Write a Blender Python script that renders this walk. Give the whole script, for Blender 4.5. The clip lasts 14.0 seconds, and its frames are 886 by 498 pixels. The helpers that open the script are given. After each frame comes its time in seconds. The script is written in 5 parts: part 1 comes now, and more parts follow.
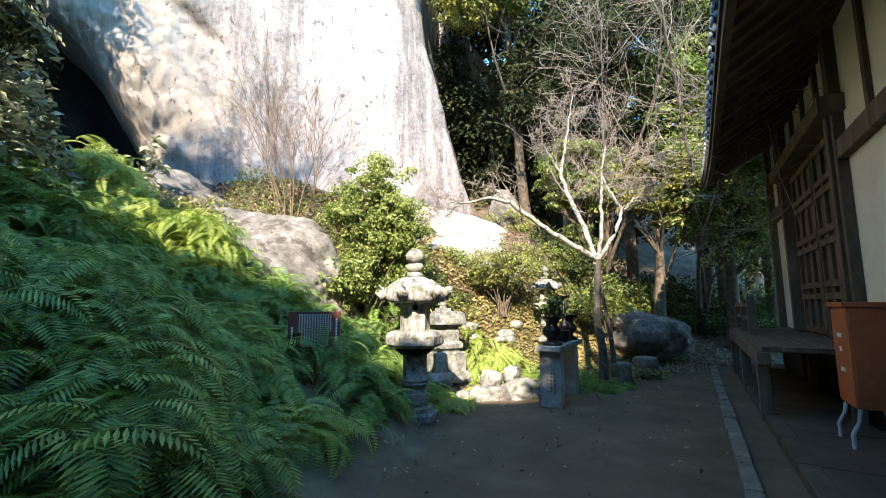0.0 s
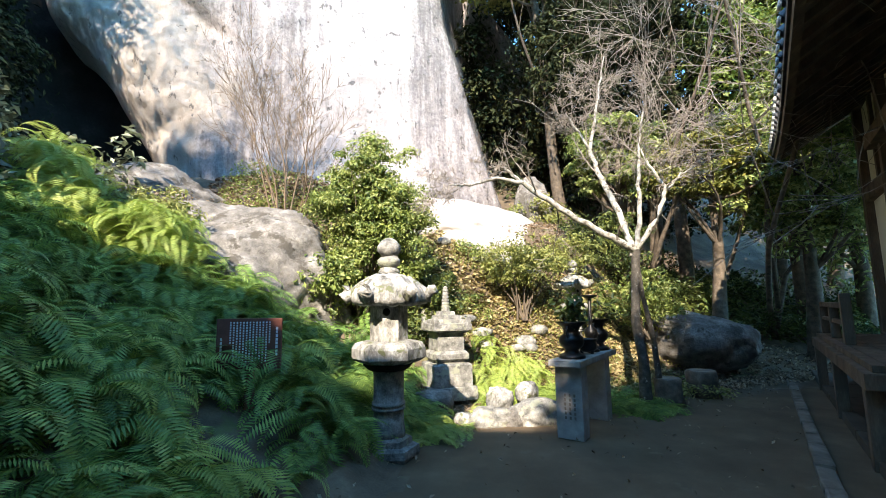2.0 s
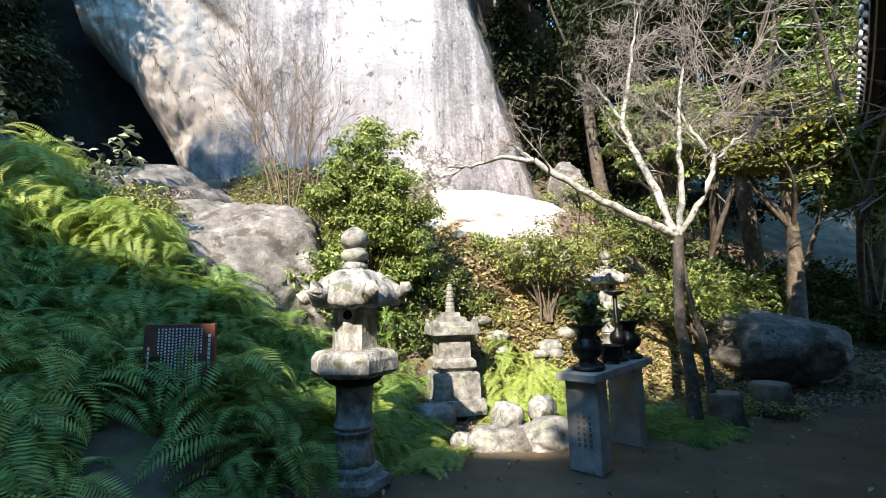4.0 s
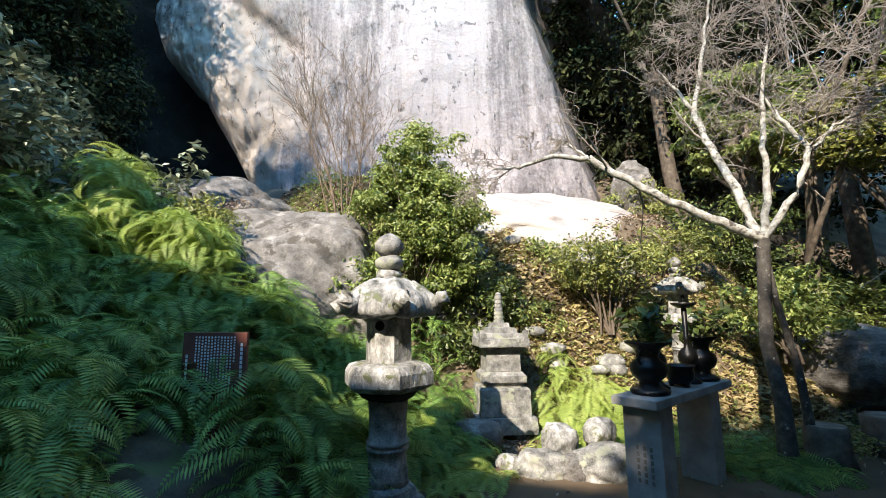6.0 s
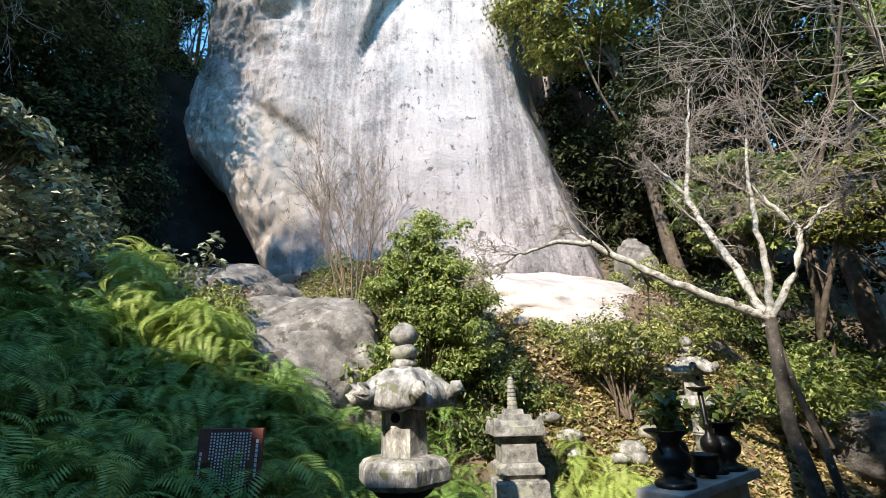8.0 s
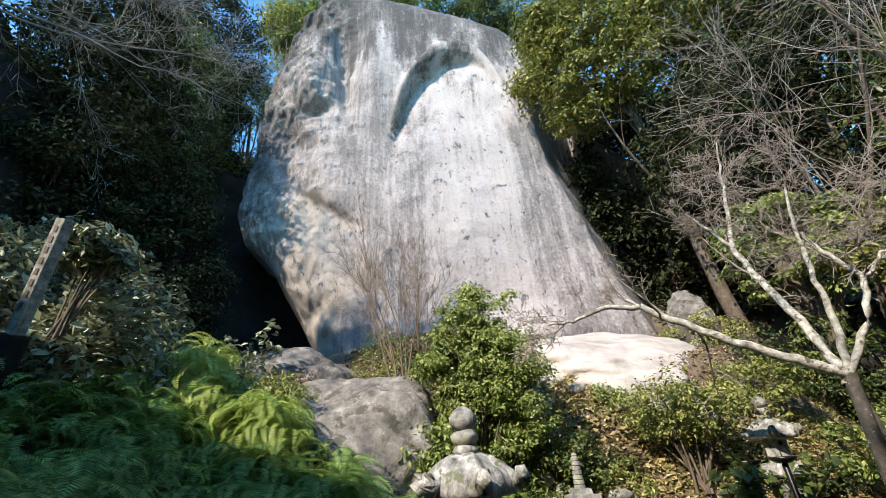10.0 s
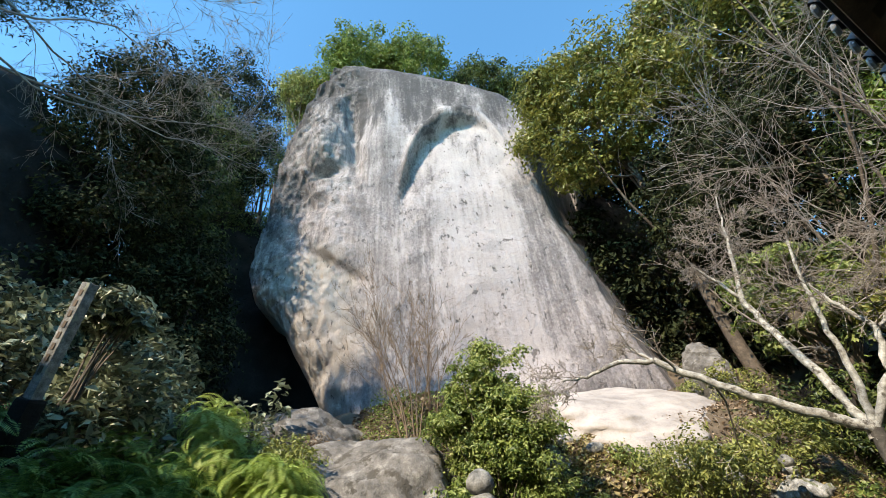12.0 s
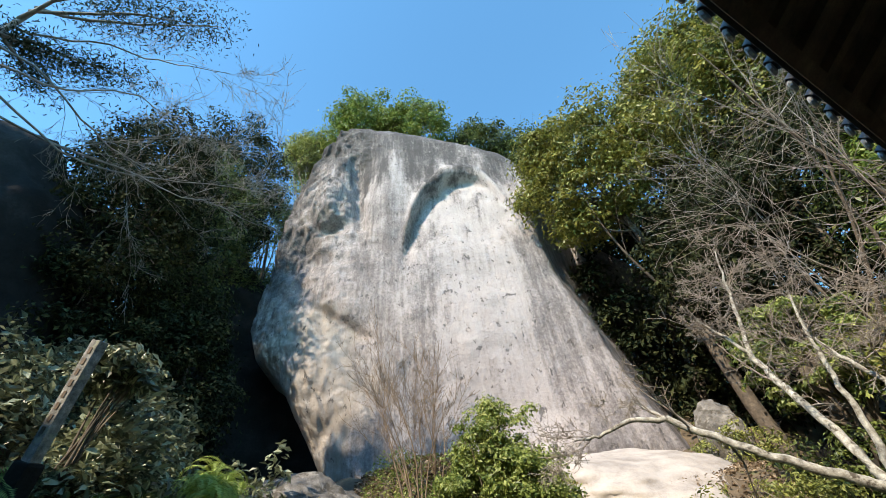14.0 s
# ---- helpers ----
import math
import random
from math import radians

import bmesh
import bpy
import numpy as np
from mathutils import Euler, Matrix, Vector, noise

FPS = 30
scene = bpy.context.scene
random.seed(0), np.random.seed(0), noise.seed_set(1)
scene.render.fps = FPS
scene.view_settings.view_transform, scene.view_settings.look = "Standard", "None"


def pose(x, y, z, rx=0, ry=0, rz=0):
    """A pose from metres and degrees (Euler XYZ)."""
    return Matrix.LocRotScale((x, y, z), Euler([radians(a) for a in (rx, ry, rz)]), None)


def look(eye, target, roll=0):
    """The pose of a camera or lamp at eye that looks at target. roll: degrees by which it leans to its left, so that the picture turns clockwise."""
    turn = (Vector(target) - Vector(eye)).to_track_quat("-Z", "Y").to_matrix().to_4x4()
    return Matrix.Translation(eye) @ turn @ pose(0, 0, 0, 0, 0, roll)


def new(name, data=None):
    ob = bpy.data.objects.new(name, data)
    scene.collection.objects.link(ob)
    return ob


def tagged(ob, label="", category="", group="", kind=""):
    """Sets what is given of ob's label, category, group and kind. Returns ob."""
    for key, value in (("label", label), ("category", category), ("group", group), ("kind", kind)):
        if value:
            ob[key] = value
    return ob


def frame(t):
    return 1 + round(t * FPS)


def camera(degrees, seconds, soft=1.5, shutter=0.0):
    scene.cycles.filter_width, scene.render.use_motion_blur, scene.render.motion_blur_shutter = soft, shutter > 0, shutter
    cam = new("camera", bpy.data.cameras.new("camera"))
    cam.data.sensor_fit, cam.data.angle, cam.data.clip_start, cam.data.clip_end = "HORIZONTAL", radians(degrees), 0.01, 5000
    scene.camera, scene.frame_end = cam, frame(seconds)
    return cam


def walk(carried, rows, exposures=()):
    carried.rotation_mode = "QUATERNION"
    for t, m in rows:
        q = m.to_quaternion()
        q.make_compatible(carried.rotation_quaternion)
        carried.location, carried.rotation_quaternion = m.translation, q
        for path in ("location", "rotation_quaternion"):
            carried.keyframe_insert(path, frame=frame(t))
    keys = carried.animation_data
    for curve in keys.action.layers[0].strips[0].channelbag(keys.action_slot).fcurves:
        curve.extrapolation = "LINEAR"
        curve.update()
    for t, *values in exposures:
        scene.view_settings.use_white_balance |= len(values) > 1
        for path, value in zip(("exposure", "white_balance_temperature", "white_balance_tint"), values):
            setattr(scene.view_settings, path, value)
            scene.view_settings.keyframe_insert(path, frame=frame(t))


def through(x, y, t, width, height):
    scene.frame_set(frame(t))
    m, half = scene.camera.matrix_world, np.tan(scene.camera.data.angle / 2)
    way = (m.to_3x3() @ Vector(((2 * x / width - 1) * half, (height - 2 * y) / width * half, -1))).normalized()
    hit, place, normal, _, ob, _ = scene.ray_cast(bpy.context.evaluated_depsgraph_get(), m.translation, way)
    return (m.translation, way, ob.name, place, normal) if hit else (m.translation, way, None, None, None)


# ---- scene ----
# ---------------------------------------------------------------- camera
cam = camera(92.0, 14.0, soft=0.6)
walk(cam, [
    (0.0, pose(-0.000, 0.000, 1.386, 97.145, 0.326, 0.005)),
    (0.5, pose(0.125, 0.294, 1.401, 97.075, 0.297, 0.875)),
    (1.0, pose(0.332, 0.588, 1.396, 97.231, 0.777, 2.891)),
    (1.5, pose(0.494, 0.846, 1.400, 97.242, 0.942, 5.358)),
    (2.0, pose(0.639, 1.153, 1.400, 97.287, 0.762, 6.280)),
    (2.5, pose(0.780, 1.379, 1.385, 97.512, 0.664, 7.328)),
    (5.0, pose(1.310, 2.294, 1.401, 97.827, 1.272, 19.767)),
    (5.5, pose(1.305, 2.343, 1.412, 98.220, 0.717, 22.094)),
    (6.0, pose(1.323, 2.297, 1.429, 98.347, 0.598, 22.174)),
    (6.5, pose(1.308, 2.235, 1.460, 100.862, 0.468, 22.221)),
    (7.0, pose(1.303, 2.181, 1.480, 103.446, 0.671, 22.176)),
    (7.5, pose(1.330, 2.133, 1.489, 106.223, 1.225, 22.369)),
    (8.0, pose(1.326, 2.119, 1.499, 108.537, 1.626, 23.002)),
    (10.5, pose(1.378, 1.825, 1.623, 118.901, 4.558, 30.641)),
    (11.0, pose(1.390, 1.797, 1.607, 120.615, 4.735, 30.884)),
    (11.5, pose(1.378, 1.785, 1.608, 122.382, 4.778, 30.965)),
    (12.0, pose(1.381, 1.741, 1.591, 124.278, 4.695, 30.878)),
    (12.5, pose(1.383, 1.680, 1.582, 126.190, 4.607, 30.793)),
    (13.0, pose(1.369, 1.666, 1.567, 127.994, 4.540, 30.758)),
    (13.5, pose(1.387, 1.599, 1.552, 129.591, 4.416, 30.598)),
    (14.0, pose(1.360, 1.609, 1.548, 131.552, 4.877, 31.090)),
], exposures=[(0.0, 2.66, 8200, 11), (2.7, 2.55, 7900, 11), (5.0, 2.27, 7700, 11), (8.0, 2.02, 7700, 11), (10.3, 1.78, 7800, 10), (14.0, 1.68, 8300, 9)])

# ---------------------------------------------------------------- world and sun
SUN = Vector((0.13, 0.765, -0.63)).normalized()          # the way the sunlight travels
world = bpy.data.worlds.new("sky")
scene.world = world
world.use_nodes = True
wn = world.node_tree.nodes
sky = wn.new("ShaderNodeTexSky")
sky.sky_type = "NISHITA"
sky.sun_disc = False
sky.sun_elevation = math.asin(-SUN.z)
sky.sun_rotation = math.atan2(-SUN.x, -SUN.y)
sky.air_density, sky.dust_density, sky.ozone_density = 1.0, 0.0, 6.0
wn["Background"].inputs[1].default_value = 0.155
tint = wn.new("ShaderNodeMix")
tint.data_type, tint.blend_type = "RGBA", "MULTIPLY"
tint.inputs[0].default_value = 1.0
tint.inputs[7].default_value = (0.51, 0.95, 1.03, 1)                       # very clear, dry air
world.node_tree.links.new(sky.outputs[0], tint.inputs[6])
world.node_tree.links.new(tint.outputs[2], wn["Background"].inputs[0])
sun = new("sun", bpy.data.lights.new("sun", "SUN"))
sun.data.energy, sun.data.angle, sun.data.color = 2.3, radians(0.55), (1.0, 0.96, 0.91)
sun.matrix_world = look((0, 0, 40), Vector((0, 0, 40)) + SUN)

# ---------------------------------------------------------------- materials


def material(name, base, dark, light=None, scale=4.0, fine=60.0, rough=0.85, bump=0.3, dist=0.02, island=0.0,
             stretch=(1, 1, 1), spots=None, spot_scale=3.0, spot_at=0.58, metal=0.0, gloss=0.5, through=0.0, per_object=0.0):
    """Two scales of noise over three tones, an optional layer of stains, a bump, and variation piece by piece."""
    m = bpy.data.materials.new(name)
    m.use_nodes = True
    nt = m.node_tree
    b = nt.nodes["Principled BSDF"]
    link = nt.links.new

    def node(kind, **kw):
        n = nt.nodes.new(kind)
        for k, v in kw.items():
            n.inputs[k].default_value = v
        return n

    geo = node("ShaderNodeNewGeometry")
    mp = node("ShaderNodeMapping", Scale=stretch)
    link(geo.outputs["Position"], mp.inputs["Vector"])
    n1 = node("ShaderNodeTexNoise", Scale=scale, Detail=6.0, Roughness=0.6)
    n2 = node("ShaderNodeTexNoise", Scale=fine, Detail=4.0, Roughness=0.7)
    link(mp.outputs[0], n1.inputs["Vector"])
    link(mp.outputs[0], n2.inputs["Vector"])
    ramp = nt.nodes.new("ShaderNodeValToRGB")
    e = ramp.color_ramp.elements
    e[0].position, e[0].color = 0.3, (*dark, 1)
    e[1].position, e[1].color = 0.56, (*base, 1)
    if light:
        x = e.new(0.74)
        x.color = (*light, 1)
    add = nt.nodes.new("ShaderNodeMath")
    add.operation = "MULTIPLY_ADD"
    add.inputs[1].default_value = 0.35
    link(n2.outputs["Fac"], add.inputs[0])
    sub = nt.nodes.new("ShaderNodeMath")
    sub.operation = "SUBTRACT"
    sub.inputs[1].default_value = 0.175
    link(n1.outputs["Fac"], sub.inputs[0])
    link(sub.outputs[0], add.inputs[2])
    fac = add.outputs[0]
    if island or per_object:
        src = geo.outputs["Random Per Island"] if island else nt.nodes.new("ShaderNodeObjectInfo").outputs["Random"]
        k = nt.nodes.new("ShaderNodeMath")
        k.operation = "MULTIPLY_ADD"
        k.inputs[1].default_value = island or per_object
        link(src, k.inputs[0])
        k2 = nt.nodes.new("ShaderNodeMath")
        k2.operation = "SUBTRACT"
        k2.inputs[1].default_value = 0.5 * (island or per_object)
        link(fac, k.inputs[2])
        link(k.outputs[0], k2.inputs[0])
        fac = k2.outputs[0]
    link(fac, ramp.inputs[0])
    colour = ramp.outputs[0]
    if spots:
        n3 = node("ShaderNodeTexNoise", Scale=spot_scale, Detail=5.0, Roughness=0.65)
        link(geo.outputs["Position"], n3.inputs["Vector"])
        r3 = nt.nodes.new("ShaderNodeValToRGB")
        r3.color_ramp.elements[0].position, r3.color_ramp.elements[1].position = spot_at, spot_at + 0.07
        link(n3.outputs["Fac"], r3.inputs[0])
        mix = nt.nodes.new("ShaderNodeMix")
        mix.data_type = "RGBA"
        mix.inputs[7].default_value = (*spots, 1)
        link(r3.outputs[0], mix.inputs[0])
        link(colour, mix.inputs[6])
        colour = mix.outputs[2]
    link(colour, b.inputs["Base Color"])
    b.inputs["Roughness"].default_value = rough
    b.inputs["Metallic"].default_value = metal
    b.inputs["Specular IOR Level"].default_value = gloss
    if bump:
        bp = node("ShaderNodeBump", Strength=bump, Distance=dist)
        link(add.outputs[0], bp.inputs["Height"])
        link(bp.outputs[0], b.inputs["Normal"])
    if through:
        out = nt.nodes["Material Output"]
        tr = nt.nodes.new("ShaderNodeBsdfTranslucent")
        link(colour, tr.inputs["Color"])
        ms = nt.nodes.new("ShaderNodeMixShader")
        ms.inputs[0].default_value = through
        link(b.outputs[0], ms.inputs[1])
        link(tr.outputs[0], ms.inputs[2])
        link(ms.outputs[0], out.inputs["Surface"])
    return m


def cliff_material():
    """Pale granite: a paler tongue of stone under the brow, dark crust from the crest, rain streaks, warm fresh breaks,
    scales and pits.
    """
    m = bpy.data.materials.new("granite_cliff")
    m.use_nodes = True
    nt = m.node_tree
    b = nt.nodes["Principled BSDF"]
    link = nt.links.new

    def wire(value, socket):
        if isinstance(value, (int, float)):
            socket.default_value = value
        else:
            link(value, socket)

    def calc(op, *args):
        n = nt.nodes.new("ShaderNodeMath")
        n.operation = op
        for v, i in zip(args, n.inputs):
            wire(v, i)
        return n.outputs[0]

    def ease(value, lo, hi, amount=1.0):
        r = nt.nodes.new("ShaderNodeMapRange")
        r.interpolation_type = "SMOOTHSTEP"
        wire(value, r.inputs["Value"])
        r.inputs["From Min"].default_value, r.inputs["From Max"].default_value, r.inputs["To Max"].default_value = lo, hi, amount
        return r.outputs[0]

    def blend(fac, under, tone):
        mix = nt.nodes.new("ShaderNodeMix")
        mix.data_type = "RGBA"
        wire(fac, mix.inputs[0])
        link(under, mix.inputs[6])
        mix.inputs[7].default_value = (*tone, 1)
        return mix.outputs[2]

    geo = nt.nodes.new("ShaderNodeNewGeometry")
    along = nt.nodes.new("ShaderNodeMapping")                # x runs along the face, z up
    along.inputs["Rotation"].default_value = (0, 0, radians(-31))
    along.inputs["Location"].default_value = (-2.076, 0, 0)
    link(geo.outputs["Position"], along.inputs["Vector"])
    sep = nt.nodes.new("ShaderNodeSeparateXYZ")
    link(along.outputs[0], sep.inputs[0])
    s, z = sep.outputs[0], sep.outputs[2]

    def field(stretch, scale, detail=6.0, rough=0.65):
        mp = nt.nodes.new("ShaderNodeMapping")
        mp.inputs["Scale"].default_value = stretch
        link(along.outputs[0], mp.inputs["Vector"])
        n = nt.nodes.new("ShaderNodeTexNoise")
        n.inputs["Scale"].default_value, n.inputs["Detail"].default_value, n.inputs["Roughness"].default_value = scale, detail, rough
        link(mp.outputs[0], n.inputs["Vector"])
        return calc("SUBTRACT", n.outputs["Fac"], 0.5)

    broad, narrow = field((1, 1, 0.035), 1.4), field((1, 1, 0.05), 6.5)
    patch, grain, fleck = field((1, 1, 0.7), 0.55), field((1, 1, 0.85), 13.0, 8.0, 0.78), field((1, 1, 0.55), 5.0, 5.0, 0.7)
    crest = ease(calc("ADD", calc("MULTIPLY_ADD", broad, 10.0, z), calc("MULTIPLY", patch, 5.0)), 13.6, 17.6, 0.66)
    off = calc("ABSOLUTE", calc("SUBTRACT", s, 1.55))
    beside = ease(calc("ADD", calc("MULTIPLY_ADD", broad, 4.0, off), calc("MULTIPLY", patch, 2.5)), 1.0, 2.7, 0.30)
    # upper left edge darkened: shade in its crevice is put into the tone
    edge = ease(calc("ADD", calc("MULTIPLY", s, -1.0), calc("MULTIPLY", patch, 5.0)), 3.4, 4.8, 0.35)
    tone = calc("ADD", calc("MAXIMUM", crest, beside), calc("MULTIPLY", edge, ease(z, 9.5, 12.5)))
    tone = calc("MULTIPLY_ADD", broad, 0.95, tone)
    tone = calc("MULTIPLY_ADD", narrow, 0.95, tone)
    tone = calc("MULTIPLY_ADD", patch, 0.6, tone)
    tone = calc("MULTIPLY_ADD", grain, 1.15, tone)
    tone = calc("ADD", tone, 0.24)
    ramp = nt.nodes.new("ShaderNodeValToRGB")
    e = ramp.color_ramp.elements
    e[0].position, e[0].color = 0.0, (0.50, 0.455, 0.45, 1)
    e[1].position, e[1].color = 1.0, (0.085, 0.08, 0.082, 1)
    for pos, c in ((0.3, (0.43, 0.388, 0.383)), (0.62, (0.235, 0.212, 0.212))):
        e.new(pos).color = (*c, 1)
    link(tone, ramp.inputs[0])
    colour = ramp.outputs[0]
    low = calc("MULTIPLY", ease(calc("MULTIPLY_ADD", patch, 6.0, calc("MULTIPLY", s, -1.0)), 1.0, 2.4), ease(calc("MULTIPLY_ADD", patch, 5.0, calc("MULTIPLY", z, -1.0)), -9.6, -8.4))
    colour = blend(calc("MULTIPLY", low, 0.62), colour, (0.50, 0.435, 0.375))
    colour = blend(ease(fleck, 0.10, 0.15, 0.75), colour, (0.095, 0.09, 0.092))
    colour = blend(ease(calc("MULTIPLY", fleck, -1.0), 0.11, 0.2, 0.4), colour, (0.58, 0.54, 0.52))
    link(colour, b.inputs["Base Color"])
    b.inputs["Roughness"].default_value = 0.92
    b.inputs["Specular IOR Level"].default_value = 0.25
    bp = nt.nodes.new("ShaderNodeBump")
    bp.inputs["Strength"].default_value, bp.inputs["Distance"].default_value = 0.85, 0.07
    link(calc("SUBTRACT", grain, calc("MULTIPLY", ease(fleck, 0.08, 0.16), 0.35)), bp.inputs["Height"])
    link(bp.outputs[0], b.inputs["Normal"])
    return m


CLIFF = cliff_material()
GRANITE = material("weathered_granite", (0.25, 0.245, 0.23), (0.065, 0.065, 0.06), (0.46, 0.45, 0.42), scale=10, fine=80, bump=0.8, dist=0.015,
                   spots=(0.30, 0.31, 0.24), spot_scale=7, spot_at=0.56)
LICHEN_STONE = material("lichen_stone", (0.33, 0.325, 0.31), (0.06, 0.06, 0.055), (0.74, 0.73, 0.70), scale=13, fine=75, bump=1.0, dist=0.02,
                        spots=(0.13, 0.14, 0.075), spot_scale=9, spot_at=0.55, stretch=(1, 1, 0.55))
BOULDER = material("boulder_stone", (0.215, 0.20, 0.185), (0.065, 0.06, 0.055), (0.42, 0.40, 0.37), scale=4.5, fine=40, bump=1.0, dist=0.05,
                   spots=(0.085, 0.076, 0.064), spot_scale=3.6, spot_at=0.53)
# near-black: the shade of overhanging trees is put into this rock colour
SHADE_DARK_ROCK = material("shade_dark_rock", (0.026, 0.024, 0.022), (0.012, 0.011, 0.010), (0.045, 0.042, 0.039), scale=1.2, fine=18, bump=0.8, dist=0.05, gloss=0.1)
WHITE_STONE = material("pale_stone", (0.45, 0.408, 0.385), (0.27, 0.243, 0.228), (0.53, 0.485, 0.46), scale=2.4, fine=40, bump=0.5, dist=0.02)
CUT_STONE = material("cut_granite", (0.33, 0.32, 0.30), (0.21, 0.20, 0.185), (0.42, 0.41, 0.39), scale=6, fine=260, bump=0.15, dist=0.003)
SOIL = material("soil", (0.13, 0.096, 0.064), (0.06, 0.044, 0.03), (0.21, 0.162, 0.112), scale=2.2, fine=45, bump=0.7, dist=0.03,
                spots=(0.12, 0.13, 0.05), spot_scale=1.3, spot_at=0.6)
DIRT = material("trodden_sand", (0.115, 0.078, 0.046), (0.07, 0.047, 0.027), (0.165, 0.115, 0.072), scale=1.6, fine=110, bump=0.35, dist=0.008,
                spots=(0.14, 0.105, 0.07), spot_scale=2.6, spot_at=0.63)
CONCRETE = material("concrete", (0.072, 0.055, 0.04), (0.04, 0.03, 0.022), (0.105, 0.082, 0.062), scale=2.0, fine=90, bump=0.2, dist=0.005)
PLASTER = material("aged_plaster", (0.78, 0.72, 0.60), (0.66, 0.60, 0.49), (0.83, 0.78, 0.67), scale=1.5, fine=80, bump=0.08, dist=0.003)
OLD_WOOD = material("old_dark_wood", (0.13, 0.09, 0.062), (0.055, 0.038, 0.027), (0.22, 0.16, 0.11), scale=5, fine=70, bump=0.35, dist=0.006, stretch=(1, 1, 0.25))
GREY_WOOD = material("weathered_grey_wood", (0.19, 0.165, 0.14), (0.09, 0.076, 0.062), (0.30, 0.27, 0.23), scale=7, fine=90, bump=0.4, dist=0.006, stretch=(1, 1, 0.15))
SIGN_RED = material("red_brown_board", (0.20, 0.07, 0.052), (0.135, 0.046, 0.035), (0.25, 0.095, 0.07), scale=8, fine=120, bump=0.1, dist=0.002, rough=0.75, gloss=0.25)
INK_WHITE = material("white_lettering", (0.80, 0.80, 0.79), (0.66, 0.66, 0.66), None, scale=30, fine=200, bump=0)
TILE = material("roof_tile", (0.10, 0.10, 0.105), (0.05, 0.05, 0.055), (0.16, 0.16, 0.165), scale=6, fine=60, rough=0.45, bump=0.15, dist=0.004, per_object=0.15)
TILE_END = material("pale_tile_end", (0.62, 0.62, 0.61), (0.42, 0.42, 0.42), None, scale=12, fine=80, bump=0.15, dist=0.003)
BRONZE = material("dark_bronze", (0.035, 0.033, 0.032), (0.018, 0.017, 0.017), (0.06, 0.058, 0.05), scale=12, fine=120, rough=0.38, bump=0.1, dist=0.002, metal=0.7)
ORANGE = material("faded_orange_paint", (0.50, 0.12, 0.045), (0.38, 0.08, 0.03), (0.56, 0.16, 0.07), scale=3, fine=60, rough=0.5, bump=0.05, dist=0.002)
PALE_STEEL = material("pale_painted_steel", (0.45, 0.46, 0.48), (0.30, 0.31, 0.33), None, scale=8, fine=90, rough=0.5, bump=0.05)
BARK = material("brown_bark", (0.13, 0.10, 0.075), (0.05, 0.04, 0.03), (0.21, 0.17, 0.13), scale=9, fine=70, bump=0.8, dist=0.015)
KERB = material("worn_kerb", (0.17, 0.148, 0.12), (0.085, 0.073, 0.058), (0.25, 0.222, 0.185), scale=5, fine=60, bump=0.6, dist=0.012)
GREY_BARK = material("grey_bark", (0.075, 0.066, 0.056), (0.03, 0.026, 0.022), (0.15, 0.135, 0.115), scale=14, fine=70, bump=0.8, dist=0.015,
                     spots=(0.42, 0.41, 0.37), spot_scale=12, spot_at=0.61)
LICHEN_BARK = material("lichen_bark", (0.42, 0.41, 0.37), (0.12, 0.105, 0.085), (0.66, 0.65, 0.60), scale=16, fine=90, bump=0.8, dist=0.014,
                       spots=(0.085, 0.072, 0.058), spot_scale=9, spot_at=0.57)
TWIG = material("grey_twig", (0.30, 0.26, 0.225), (0.18, 0.15, 0.125), (0.42, 0.38, 0.34), scale=6, fine=60, bump=0.2)
RUST_TWIG = material("tan_twig", (0.23, 0.165, 0.115), (0.13, 0.09, 0.06), (0.32, 0.24, 0.17), scale=6, fine=60, bump=0.2)


def leaf(name, base, dark, light, rough=0.45, through=0.28, island=0.5, scale=1.4, gloss=0.5):
    return material(name, base, dark, light, scale=scale, fine=14, rough=rough, bump=0, island=island, through=through, gloss=gloss)


LEAF_BUSH = leaf("glossy_leaf", (0.27, 0.34, 0.09), (0.10, 0.15, 0.04), (0.46, 0.50, 0.19), through=0.38)
LEAF_WOOD = leaf("evergreen_leaf", (0.10, 0.14, 0.036), (0.036, 0.06, 0.018), (0.20, 0.235, 0.065))
LEAF_OLIVE = leaf("olive_leaf", (0.23, 0.235, 0.05), (0.10, 0.115, 0.028), (0.36, 0.34, 0.09))
LEAF_BRIGHT = leaf("spring_leaf", (0.19, 0.26, 0.05), (0.10, 0.16, 0.03), (0.29, 0.34, 0.09))
# shade of the cleft and the wood is put into this dark green
LEAF_SHADE_DARK = leaf("shade_dark_leaf", (0.038, 0.05, 0.022), (0.015, 0.021, 0.010), (0.075, 0.085, 0.034), through=0.1, rough=0.8, gloss=0.15)
LEAF_YELLOW = leaf("yellow_green_leaf", (0.26, 0.29, 0.08), (0.13, 0.155, 0.045), (0.40, 0.40, 0.14))
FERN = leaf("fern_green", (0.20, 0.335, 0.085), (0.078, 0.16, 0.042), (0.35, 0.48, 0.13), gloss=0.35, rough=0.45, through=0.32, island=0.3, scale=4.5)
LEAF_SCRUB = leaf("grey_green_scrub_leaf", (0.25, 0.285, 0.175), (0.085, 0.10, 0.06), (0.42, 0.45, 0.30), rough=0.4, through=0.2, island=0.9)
# lit copy of the fern green: sunlight is put into the paler colour
FERN_LIT = leaf("lit_fern_green", (0.38, 0.48, 0.12), (0.24, 0.34, 0.075), (0.52, 0.58, 0.19), rough=0.55, through=0.35, island=0.3)
